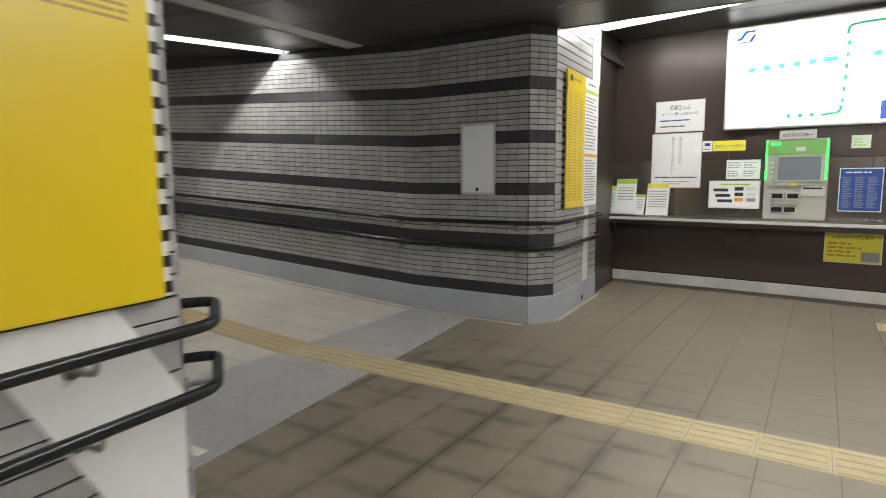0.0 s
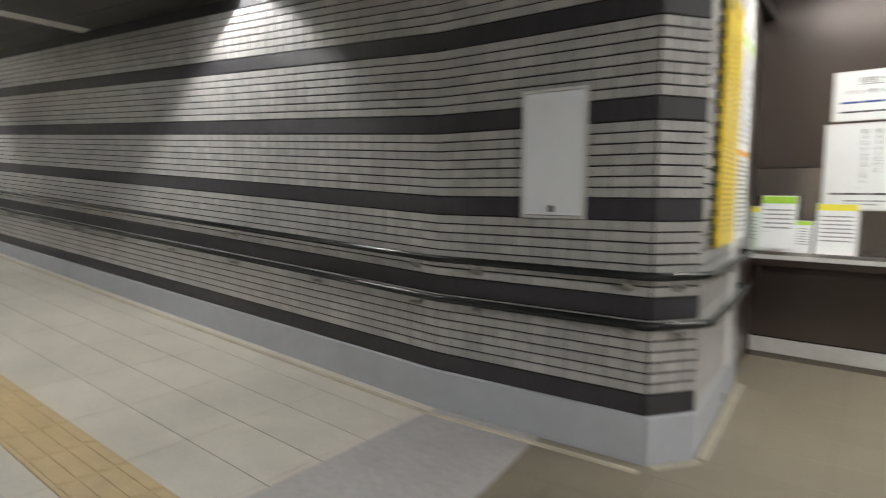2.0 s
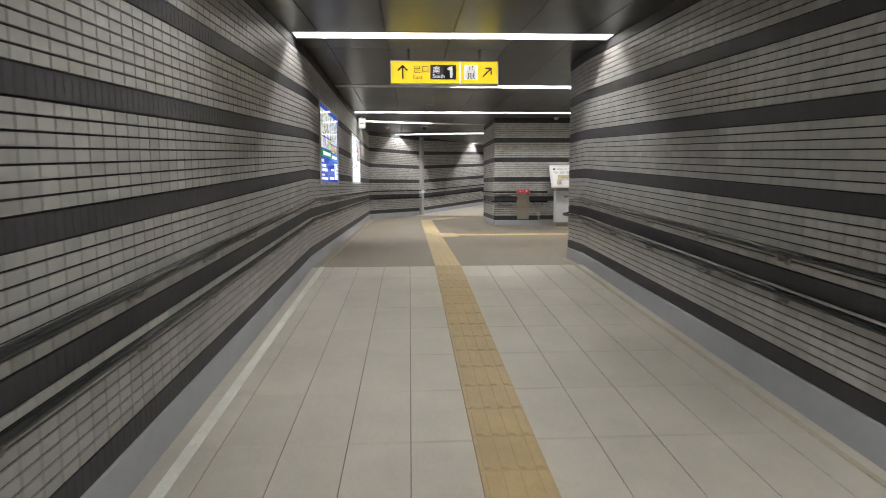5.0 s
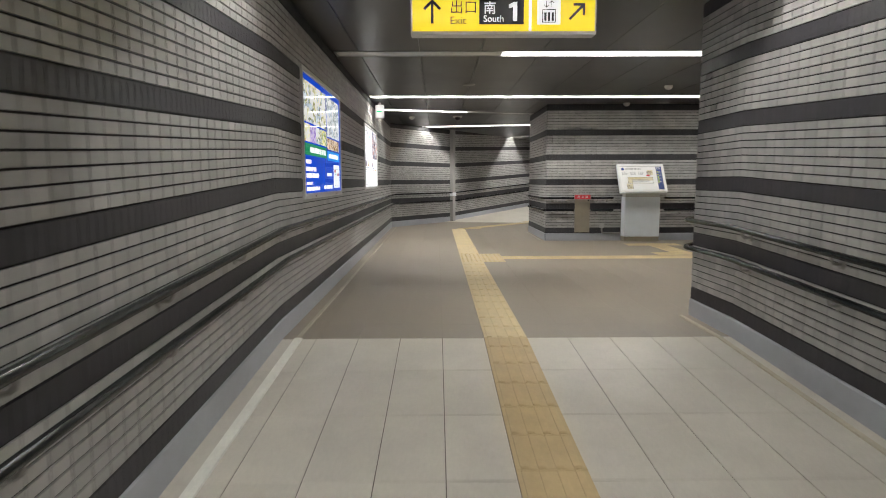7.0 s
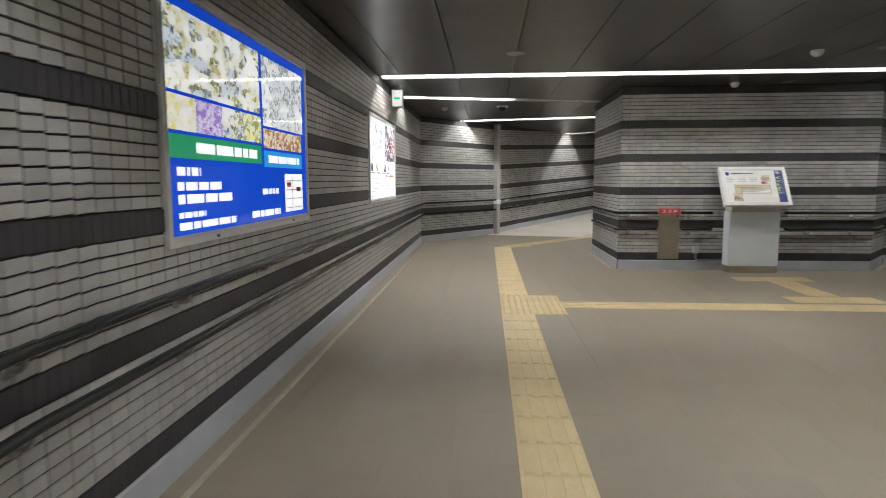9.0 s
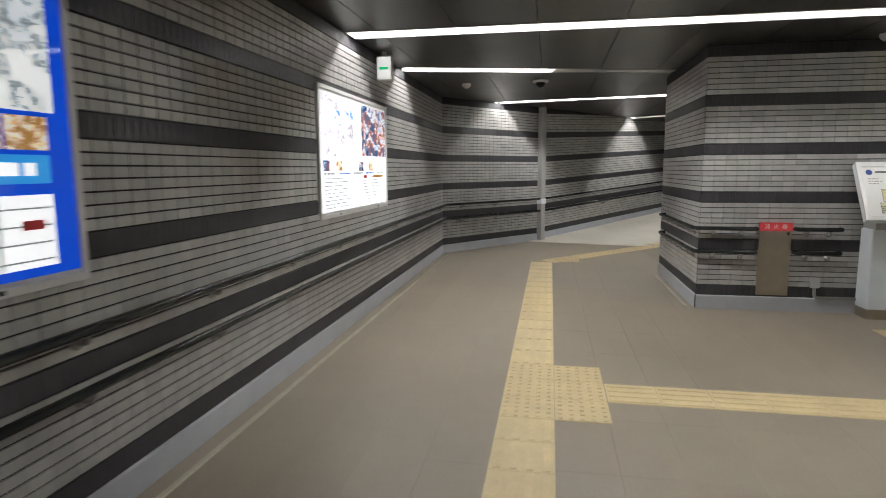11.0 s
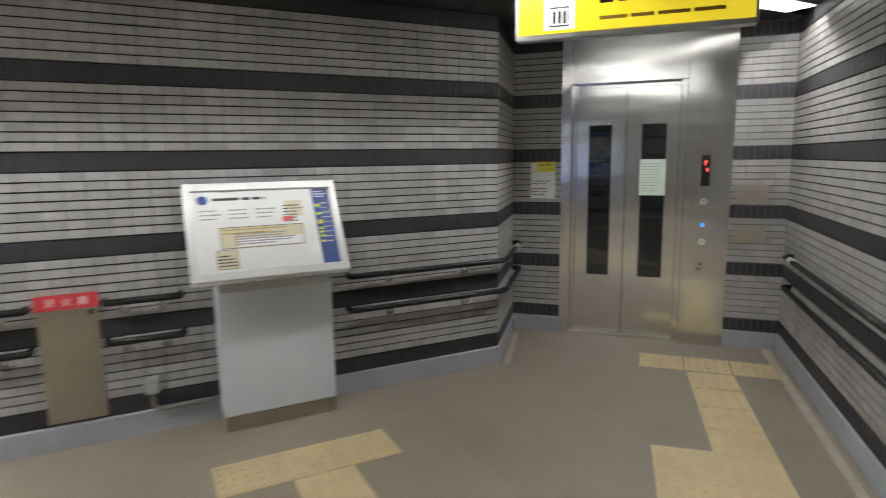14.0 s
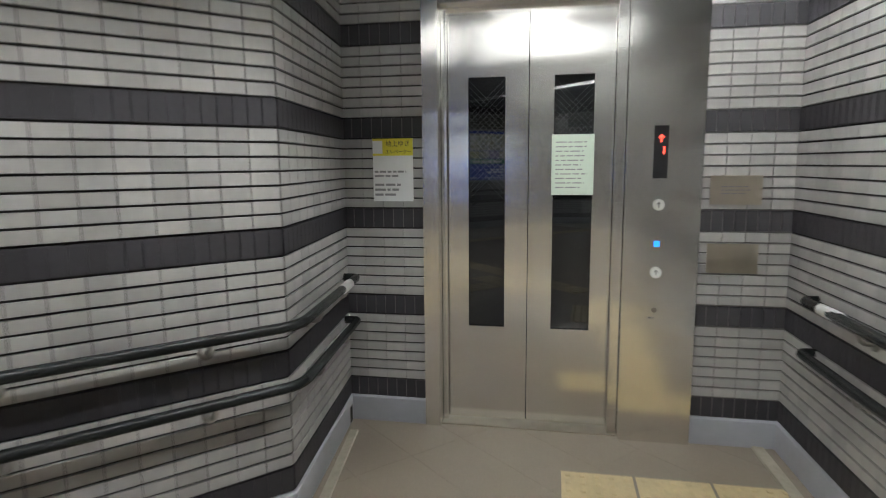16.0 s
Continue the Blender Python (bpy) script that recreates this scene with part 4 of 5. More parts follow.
for z in (1.05, 2.02):
    slab("standoff", fr, 0.60, 1.0, z, z + 0.03, 0.0, 0.022, M_BLACK, b)
pn = empty("wall_panel", "narrow white sheet panel on the tiled pier", "panel")
slab("sheet", fr, 0.70, 0.86, 0.19, 0.93, 0.008, 0.013, M_WHITE, pn)
pn = empty("wall_panel", "white enamel strip above the notice boards", "panel")
slab("sheet", fr, 0.90, 1.16, 2.12, RECESS, 0.008, 0.016, M_WHITE, pn)

fr = Plane(PIER_L, (0.0872, -0.9962), (0.9962, 0.0872))
b = empty("notice_board", "large yellow board with ochre lettering on tiled wall", "board")
slab("panel", fr, 0.073, 1.95, 0.883, 2.30, 0.028, 0.046, M_YELLOW, b, bevel=0.003)
slab("edge_strip", fr, 0.042, 0.072, 0.883, 2.30, 0.004, 0.030, M_WHITE, b, "white edge strip")
bars("print", fr, 0.134, 0.476, 1.628, 1.683, 3, 0.0468, M_BROWNINK, b, seed=3)
for k in range(19):
    slab("clip", fr, 0.037, 0.075, 0.893 + 0.075 * k, 0.926 + 0.075 * k, 0.012, 0.033, M_BLACK, b)
for k in range(4):
    slab("standoff", fr, 0.09, 1.85, 1.0 + 0.3 * k, 1.03 + 0.3 * k, 0.0, 0.028, M_BLACK, b)
pn = empty("wall_panel", "slanted white sheet panel on the tiled pier", "panel")
ring = ((0.205, 0.872), (0.70, 0.872), (0.52, 0.80), (0.275, 0.36), (0.02, 0.02), (0.006, 0.575))
v = [fr.at(s, z, d) for d in (0.009, 0.014) for s, z in ring]
raw("sheet", v, [(6, 7, 8, 9, 10, 11)] + [(k, (k + 1) % 6, 6 + (k + 1) % 6, 6 + k) for k in range(6)], M_WHITE, pn)

# small square drain openings cut in the wall bases
for fr, s0, z0, z1, at in ((W_S, 0.80, 0.025, 0.075, "beside the ticket recess"), (W_PA, L_PA - 0.085, H + 0.004, H + 0.085, "beside the lift")):
    ob = empty("drain_opening", "small black drain opening in the wall base " + at, "drain")
    slab("opening", fr, s0, s0 + 0.045, z0, z1, 0.0135, 0.0150, M_VOID, ob)
    part("rim", frame_bm(fr, s0 - 0.004, s0 + 0.049, z0 - 0.004, z1 + 0.004, 0.004, 0.0135, 0.0165), M_BRACK, ob)
tactile("tactile_stop", (-2.60, 7.10), (1, 0), 0.58, True, "yellow warning tiles with raised dots before the ticket machine")

# ---- ticket wall ----
T = Plane((-5.05, 8.114), (0.9968, -0.0797), (-0.0797, -0.9968))
wall = tagged(slab("wall_19", T, -0.2, 7.3, -0.3, 2.95, -0.2, -0.004, M_VOID), "dark brown panelled ticket wall", "wall", kind="structure")
for s0 in (0.0, 1.2, 2.4, 3.6, 4.8, 6.0):
    slab("panel", T, s0 + 0.002, s0 + 1.198, 1.385, RECESS + 0.1, -0.004, 0.012, M_PANEL, wall)
    slab("panel", T, s0 + 0.002, s0 + 1.198, 0.76, 1.379, -0.004, 0.012, M_PANEL2, wall)
    slab("panel", T, s0 + 0.002, s0 + 1.198, 0.16, 0.755, -0.004, 0.004, M_PANEL, wall)
raw_side = Plane(PIER_E, (-0.06, 0.84), (1, 0))
tagged(slab("wall_20", raw_side, 0.0, 0.9, -0.1, 2.9, -0.12, 0.0, M_PANEL), "dark brown end panel of the ticket recess", "wall", kind="structure")
tagged(slab("baseboard", T, 0.02, 7.2, 0.042, 0.15, 0.0, 0.022, M_SCUFF, bevel=0.003), "scuffed white base under the ticket counter", "baseboard", kind="structure")
# dark strip stands in for the floor shadow below the white base
tagged(slab("baseboard", T, 0.02, 7.2, 0.0, 0.041, 0.0, 0.010, M_JOINT), "dark brown strip painted for the shadow under the scuffed white base", "baseboard", kind="structure")
ctr = empty("ticket_counter", "narrow stainless steel shelf along the dark ticket wall", "counter")
slab("top", T, -0.02, 7.2, 0.775, 0.80, 0.012, 0.20, M_STEEL, ctr, bevel=0.004)
# lip's whiter metal paints in the bright highlight along the shelf edge
slab("lip", T, -0.02, 7.2, 0.745, 0.775, 0.185, 0.2005, M_FRAME, ctr)
slab("apron", T, -0.02, 7.2, 0.70, 0.775, 0.013, 0.184, M_PANEL, ctr)
for s in (0.05, 1.5, 3.2, 5.0):
    slab("bracket", T, s, s + 0.02, 0.60, 0.70, 0.004, 0.12, M_PANEL, ctr)
pipe = empty("drain_pipe", "slim grey pipe beside the ticket recess", "pipe")
part("pipe", tube(rounded([T.at(0.06, 0.0, 0.52), T.at(0.06, 0.64, 0.52), T.at(-0.03, 0.70, 0.52)], 0.06), 0.014, 10), M_BRACK, pipe, smooth=True)

fb = empty("fare_board", "large illuminated white fare map board", "sign")
slab("case", T, 1.15, 3.60, 1.665, 2.645, 0.012, 0.09, M_ALU, fb, bevel=0.006)
slab("face", T, 1.17, 3.58, 1.685, 2.625, 0.09, 0.094, M_PRICE, fb, "glowing white fare map")
for k in range(5):
    s = 1.36 + 0.125 * k
    slab("station_mark", T, s, s + 0.052, 2.205 + 0.006 * k, 2.25 + 0.006 * k, 0.094, 0.0955, M_LTEAL, fb)
slab("station_mark", T, 1.97, 2.08, 2.235, 2.28, 0.094, 0.0955, M_LTEAL, fb)
for k in range(6):
    slab("station_mark", T, 2.34 + 0.13 * k, 2.40 + 0.13 * k, 2.245, 2.29, 0.094, 0.0955, M_LTEAL, fb)
for k in range(6):
    z = 1.86 + 0.10 * k
    slab("line_mark", T, 2.125 + 0.004 * k, 2.15 + 0.004 * k, z, z + 0.045, 0.094, 0.0955, M_LGREEN, fb)
part("line", tube(rounded([T.at(2.145, 2.46, 0.095), T.at(2.15, 2.53, 0.095), T.at(2.25, 2.545, 0.095), T.at(3.3, 2.545, 0.095)], 0.08), 0.013, 6), M_LGREEN, fb)
part("line", tube(rounded([T.at(2.13, 1.84, 0.095), T.at(2.12, 1.78, 0.095), T.at(1.98, 1.765, 0.095)], 0.06), 0.013, 6), M_LGREEN, fb)
for k in range(3):
    slab("line_mark", T, 1.70 + 0.095 * k, 1.735 + 0.095 * k, 1.752, 1.79, 0.094, 0.0955, M_LGREEN, fb)
text("heading", "普通乗車券運賃表", T, 1.42, 2.535, 0.072, 0.0945, M_LGREY, fb)
v = [T.at(s, z, 0.0952) for s, z in ((1.235, 2.52), (1.285, 2.52), (1.33, 2.585), (1.395, 2.585), (1.41, 2.605), (1.31, 2.605), (1.265, 2.54), (1.245, 2.54))]
raw("emblem", v, [tuple(range(8))], M_LBLUE, fb)
v = [T.at(s, z, 0.0953) for s, z in ((1.27, 2.505), (1.345, 2.505), (1.385, 2.565), (1.42, 2.565), (1.405, 2.55), (1.37, 2.49), (1.255, 2.49))]
raw("emblem", v, [tuple(range(7))], M_LBLUE, fb)
bars("print", T, 1.36, 1.50, 2.135, 2.16, 1, 0.0948, M_LGREY, fb, seed=2)
bars("print", T, 1.46, 1.56, 1.755, 1.785, 1, 0.0948, M_LGREY, fb, seed=4)
part("compass", tube([T.at(1.40 + 0.026 * math.cos(a * 0.45), 1.77 + 0.026 * math.sin(a * 0.45), 0.0948) for a in range(15)], 0.0030, 5), M_LGREY, fb)
slab("corner_mark", T, 2.42, 2.62, 1.70, 1.86, 0.094, 0.0955, M_LBLUE, fb)


def sheet(label, s0, s1, z0, z1, mat, d=0.014, cat="notice", fr_=T, border=None, name="notice"):
    ob = empty(name, label, cat, "notices on the ticket wall")
    if border:
        slab("sleeve", fr_, s0, s1, z0, z1, d, d + 0.0015, border, ob)
        s0, s1, z0, z1, d = s0 + 0.008, s1 - 0.008, z0 + 0.008, z1 - 0.008, d + 0.0015
    slab("paper", fr_, s0, s1, z0, z1, d, d + 0.0015, mat, ob)
    return ob, d + 0.0020


n1, d = sheet("white laminated paper notice about ordinary tickets", 0.455, 0.955, 1.68, 2.005, M_PAPER, border=M_ALU)
text("heading", "普通きっぷ", T, 0.705, 1.925, 0.042, d, M_INK, n1, "CENTER")
slab("underline", T, 0.60, 0.81, 1.912, 1.916, d, d + 0.0006, M_INK, n1)
text("line", "イベント等へお出かけの", T, 0.705, 1.855, 0.034, d, M_INK, n1, "CENTER")
bars("line", T, 0.50, 0.91, 1.785, 1.815, 1, d, M_PBLUE, n1, seed=5)
bars("line", T, 0.50, 0.88, 1.725, 1.752, 1, d, M_INK, n1, seed=6)
n2, d = sheet("white laminated poster with two vertical lines of writing", 0.425, 0.94, 1.09, 1.665, M_PAPER, border=M_ALU)
for k, line in enumerate(("知らない人だけど", "知らないふりはしない。")):
    for j, ch in enumerate(line):
        text("character", ch, T, 0.725 - 0.075 * k, 1.595 - 0.036 * j, 0.034, d, M_INK, n2, "CENTER")
bars("line", T, 0.47, 0.90, 1.185, 1.215, 1, d, M_INK, n2, seed=7, ragged=0)
bars("line", T, 0.55, 0.85, 1.12, 1.165, 2, d, M_GREYINK, n2, seed=8)
n3, d = sheet("yellow security camera notice with a blue emblem", 1.045, 1.352, 1.465, 1.568, M_PYEL)
text("heading", "防犯カメラ作動中", T, 1.20, 1.50, 0.034, d, M_PBLUE, n3, "CENTER")
n3, d = sheet("small white card with a blue emblem", 0.945, 1.040, 1.465, 1.572, M_PAPER)
slab("emblem", T, 0.965, 1.02, 1.52, 1.55, d, d + 0.0006, M_PBLUE, n3)
bars("line", T, 0.955, 1.03, 1.475, 1.5, 1, d, M_INK, n3, seed=3)
n4, d = sheet("white paper with a table of small print", 1.185, 1.495, 1.18, 1.372, M_PAPER)
for k in range(2):
    for j in range(2):
        bars("print", T, 1.20 + 0.145 * k, 1.325 + 0.145 * k, 1.20 + 0.085 * j, 1.27 + 0.085 * j, 3, d, M_GREYINK, n4, seed=k + 3 * j)
n5, d = sheet("laminated guide sheet with black, green and orange boxes", 1.035, 1.51, 0.885, 1.165, M_PAPER, border=M_ALU, d=0.05)
for k in range(3):
    slab("box", T, 1.08 + 0.02 * k, 1.22 + 0.02 * k, 1.055 - 0.055 * k, 1.085 - 0.055 * k, d, d + 0.0006, M_INK, n5)
    slab("box", T, 1.28, 1.36, 1.065 - 0.055 * k, 1.10 - 0.055 * k, d, d + 0.0006, M_INK if k < 2 else M_PORANGE, n5)
    slab("box", T, 1.39, 1.47, 1.065 - 0.055 * k, 1.10 - 0.055 * k, d, d + 0.0006, M_GPAPER if k < 2 else M_GREYINK, n5)
slab("band", T, 1.15, 1.42, 1.118, 1.135, d, d + 0.0006, M_PGREEN, n5)
n6, d = sheet("grey label about new banknotes above the machine", 1.656, 1.960, 1.553, 1.636, M_ALU, d=0.10)
text("heading", "新紙幣対応機→", T, 1.808, 1.578, 0.036, d, M_INK, n6, "CENTER")
n7, d = sheet("small pale green label on the dark panel", 2.224, 2.370, 1.455, 1.572, M_GPAPER)
bars("print", T, 2.24, 2.35, 1.47, 1.55, 3, d, M_PGREEN, n7, seed=2)
n8, d = sheet("blue timetable poster with pale print", 2.152, 2.482, 0.88, 1.277, M_PBLUE, border=M_PAPER)
for k in range(3):
    bars("print", T, 2.18 + 0.095 * k, 2.26 + 0.095 * k, 0.91, 1.20, 18, d, M_GREYINK, n8, seed=40 + k)
bars("heading", T, 2.2, 2.43, 1.225, 1.25, 1, d, M_PAPER, n8, seed=44)
n9, d = sheet("yellow help notice under the counter", 2.069, 2.517, 0.40, 0.68, M_PYEL, d=0.005, border=M_ALU)
text("heading", "お手伝いいたします", T, 2.29, 0.628, 0.036, d, M_INK, n9, "CENTER")
bars("print", T, 2.10, 2.36, 0.45, 0.60, 4, d, M_BROWNINK, n9, seed=6)
slab("photo", T, 2.36, 2.50, 0.42, 0.51, d, d + 0.0006, M_GREYINK, n9)
n10, d = sheet("yellow and black label at the machine", 2.50, 2.60, 1.36, 1.55, M_PYEL)
bars("print", T, 2.51, 2.59, 1.38, 1.53, 4, d, M_INK, n10, seed=1)

tm = empty("ticket_machine", "warm grey ticket machine with green lit edges", "ticket machine")
slab("body", T, 1.545, 2.065, 0.80, 1.555, 0.012, 0.085, M_MACH, tm, bevel=0.008)
slab("header", T, 1.56, 2.05, 1.41, 1.545, 0.085, 0.092, M_MACHG, tm, "dull green header panel", bevel=0.003)
slab("lamp", T, 1.59, 1.67, 1.50, 1.53, 0.092, 0.095, M_LED, tm, "small green lit sign")
slab("camera_window", T, 1.80, 1.88, 1.44, 1.48, 0.092, 0.094, M_ALU, tm)
for s in (1.547, 2.045):
    slab("light_strip", T, s, s + 0.013, 1.17, 1.55, 0.085, 0.097, M_LED, tm, "green glowing edge strip", bevel=0.003)
part("screen_frame", frame_bm(T, 1.64, 2.03, 1.15, 1.405, 0.022, 0.085, 0.098), M_MACH, tm)
slab("screen", T, 1.66, 2.01, 1.17, 1.385, 0.085, 0.089, M_SCREEN, tm, "blue-grey touch screen")
for k in range(4):
    slab("button", T, 1.60, 1.625, 1.19 + 0.045 * k, 1.215 + 0.045 * k, 0.085, 0.092, M_ALU, tm, bevel=0.002)
slab("ledge", T, 1.555, 2.055, 1.115, 1.14, 0.085, 0.105, M_MACH, tm, bevel=0.004)
slab("slot_panel", T, 1.86, 2.05, 1.02, 1.11, 0.085, 0.10, M_ALU, tm, bevel=0.003)
slab("ticket_slot", T, 1.875, 2.03, 1.085, 1.10, 0.10, 0.1012, M_BLACK, tm)
slab("coin_slot", T, 1.77, 1.83, 1.115, 1.138, 0.105, 0.107, M_PYEL, tm)
for s, z in ((1.61, 0.985), (1.74, 0.985), (1.61, 0.855), (1.72, 0.855)):
    part("tray_frame", frame_bm(T, s, s + 0.11, z, z + 0.065, 0.008, 0.085, 0.096), M_ALU, tm)
    slab("tray", T, s + 0.01, s + 0.10, z + 0.01, z + 0.055, 0.085, 0.0865, M_BLACK, tm)
slab("shelf", T, 1.57, 1.86, 0.935, 0.955, 0.085, 0.11, M_MACH, tm, bevel=0.004)

for s0, s1, h, head, label in ((-0.02, 0.075, 0.31, M_PYEL, "narrow leaflet holder with pale green leaflets"), (0.075, 0.30, 0.385, M_PGREEN, "clear leaflet stand full of fanned timetables"),
                               (0.29, 0.40, 0.215, M_PGREEN, "small leaflet stand with a green heading"), (0.42, 0.655, 0.335, M_PYEL, "leaflet stand with a yellow heading")):
    ob = empty("leaflet_stand", label, "leaflet stand", "leaflet stands on the counter")
    z = 0.80
    v = [T.at(s, zz, dd) for s in (s0, s1) for zz, dd in ((z, 0.15), (z, 0.155), (z + h, 0.085), (z + h, 0.08))]
    raw("paper", v, [(0, 1, 2, 3), (4, 7, 6, 5), (0, 4, 5, 1), (1, 5, 6, 2), (2, 6, 7, 3), (3, 7, 4, 0)], M_PAPER if s1 - s0 > 0.1 else M_GPAPER, ob)

    def lean(t, x0, x1, o):
        return [T.at(x0, z + h * t, 0.155 - 0.07 * t + o), T.at(x1, z + h * t, 0.155 - 0.07 * t + o)]
    a, b2 = lean(0.86, s0 + 0.005, s1 - 0.005, 0.001), lean(0.985, s0 + 0.005, s1 - 0.005, 0.001)
    raw("heading", [a[0], a[1], b2[1], b2[0]], [(0, 1, 2, 3)], head, ob)
    rnd = random.Random(int(s0 * 100))
    vv, ff = [], []
    for k in range(7):
        t = 0.25 + 0.08 * k
        a, b2 = lean(t, s0 + 0.02, s1 - 0.02 - 0.05 * rnd.random() * (s1 - s0), 0.001), lean(t + 0.025, s0 + 0.02, s1 - 0.02, 0.001)
        o = len(vv)
        vv += [a[0], a[1], Vector((a[1].x, a[1].y, b2[1].z)), b2[0]]
        ff.append((o, o + 1, o + 2, o + 3))
    raw("print", vv, ff, M_GREYINK, ob)
    if h > 0.35:
        for k in range(3):
            a, b2 = lean(0.02 + 0.05 * k, s0 + 0.01, s1 - 0.01, 0.012 + 0.01 * (3 - k)), lean(0.22 + 0.06 * k, s0 + 0.01, s1 - 0.01, 0.006 + 0.008 * (3 - k))
            raw("leaflet", [a[0], a[1] + Vector((0, 0, 0.02)), b2[1] + Vector((0, 0, 0.02)), b2[0]], [(0, 1, 2, 3)], M_PAPER, ob)

# ---- lit posters on the left wall ----
PL = Plane((-15.00, LEFT_Y - 0.018), (-1, 0), (0, 1))
PL.u *= 1.04


def poster_case(fr_, w, z0, z1, label):
    ob = empty("light_box_poster", label, "poster", "lit posters on the corridor wall")
    slab("case", fr_, 0.0, w, z0, z1, 0.002, 0.03, M_FRAME, ob)
    part("frame", frame_bm(fr_, 0, w, z0, z1, 0.03, 0.028, 0.043), M_FRAME, ob)
    for s in (0.22 * w, 0.8 * w):
        slab("lock", fr_, s, s + 0.02, z0 + 0.012, z0 + 0.026, 0.043, 0.046, M_BLACK, ob)
    return ob


p = poster_case(PL, 1.74, 1.435, 2.475, "blue lit advertising poster with photographs in an aluminium frame")
slab("sheet", PL, 0.028, 1.712, 1.48, 2.43, 0.03, 0.034, M_PB, p, "blue printed sheet")
slab("photo", PL, 0.035, 0.95, 2.055, 2.38, 0.034, 0.0352, M_PIC1, p)
slab("photo", PL, 0.99, 1.65, 2.00, 2.375, 0.034, 0.0352, M_PIC2, p)
for k in range(4):
    slab("photo", PL, 0.035 + 0.232 * k, 0.262 + 0.232 * k, 1.90, 2.04, 0.034, 0.0352, (M_PIC3, M_PIC7, M_PIC1, M_PIC8)[k], p)
for k in range(4):
    slab("photo", PL, 0.99 + 0.16 * k, 1.14 + 0.16 * k, 1.88, 1.985, 0.034, 0.0352, M_PIC4, p)
slab("band", PL, 0.035, 0.95, 1.79, 1.885, 0.034, 0.0352, M_PG, p)
slab("band", PL, 0.99, 1.62, 1.775, 1.865, 0.034, 0.0352, M_PC, p)
slab("map", PL, 1.30, 1.62, 1.51, 1.74, 0.034, 0.0352, M_PW, p)
for k in range(4):
    slab("map_road", PL, 1.31, 1.61, 1.53 + 0.055 * k, 1.536 + 0.055 * k, 0.0352, 0.036, M_LGREY, p)
slab("map_road", PL, 1.42, 1.43, 1.515, 1.735, 0.0352, 0.0362, M_LGREY, p)
slab("map_mark", PL, 1.33, 1.40, 1.66, 1.69, 0.0352, 0.0364, M_RED, p)
slab("map_mark", PL, 1.50, 1.58, 1.63, 1.66, 0.0352, 0.0364, M_RED, p)
for s0, s1, z0, z1, r in ((0.09, 0.28, 1.715, 1.76, 1), (0.09, 0.5, 1.655, 1.70, 1), (0.09, 0.62, 1.60, 1.65, 1), (0.09, 0.32, 1.545, 1.575, 1), (0.09, 0.62, 1.495, 1.535, 1), (0.8, 1.22, 1.50, 1.545, 1), (0.95, 1.2, 1.62, 1.66, 1)):
    bars("print", PL, s0, s1, z0, z1, r, 0.035, M_PW, p, seed=int(s0 * 50 + z0 * 30), gap=0.75, ragged=0.1)
bars("print", PL, 0.25, 0.92, 1.81, 1.865, 1, 0.036, M_PW, p, seed=12, gap=0.8, ragged=0.1)
bars("print", PL, 1.05, 1.58, 1.795, 1.845, 1, 0.036, M_PW, p, seed=13, gap=0.8, ragged=0.1)

p2 = Plane((-18.97, LEFT_Y - 0.018), (-1, 0), (0, 1))
p = poster_case(p2, 1.76, 1.455, 2.415, "bright white lit poster with two photographs in an aluminium frame")
slab("sheet", p2, 0.045, 1.715, 1.50, 2.37, 0.03, 0.034, M_PW2, p, "white printed sheet")
slab("photo", p2, 0.055, 0.78, 1.90, 2.36, 0.034, 0.0352, M_PIC5, p)
slab("photo", p2, 0.98, 1.705, 1.93, 2.36, 0.034, 0.0352, M_PIC6, p)
for k in range(6):
    slab("photo", p2, 0.08 + 0.27 * k, 0.22 + 0.27 * k, 1.80, 1.88, 0.034, 0.0352, (M_PIC6, M_PIC4, M_PIC5)[k % 3], p)
for k in range(2):
    bars("print", p2, 0.1 + 0.9 * k, 0.7 + 0.9 * k, 1.54, 1.76, 8, 0.035, M_LGREY, p, seed=60 + k, gap=0.3)
for k in range(5):
    bars("print", p2, 0.09 + 0.33 * k, 0.36 + 0.33 * k, 1.77, 1.795, 1, 0.035, M_LBLUE if k % 2 else M_LGREY, p, seed=80 + k, gap=0.6, ragged=0.2)
    bars("print", p2, 0.09 + 0.33 * k, 0.34 + 0.33 * k, 1.52, 1.535, 1, 0.035, M_LGREY, p, seed=90 + k, gap=0.6, ragged=0.2)
slab("print_mark", p2, 1.02, 1.12, 1.735, 1.765, 0.034, 0.0352, M_RED, p)
slab("print_mark", p2, 1.30, 1.62, 1.74, 1.765, 0.034, 0.0352, M_PORANGE, p)

# ---- exit light on the left wall ----
ex = empty("exit_sign", "small lit exit sign box with a green mark", "exit sign")
fx = Plane((-20.42, LEFT_Y + 0.03), (0, 1), (1, 0))
slab("case", fx, 0.0, 0.15, 2.62, 2.84, -0.03, 0.03, M_WHITE, ex, bevel=0.006)
for d0, d1 in ((0.03, 0.033), (-0.033, -0.03)):
    slab("face", fx, 0.012, 0.138, 2.632, 2.828, d0, d1, M_SIGNW, ex, "glowing white face")
slab("arrow", fx, 0.03, 0.115, 2.715, 2.74, 0.033, 0.0345, M_EXITG, ex, "green mark")
slab("stem", fx, 0.05, 0.09, 2.84, CEIL1, -0.01, 0.01, M_WHITE, ex)

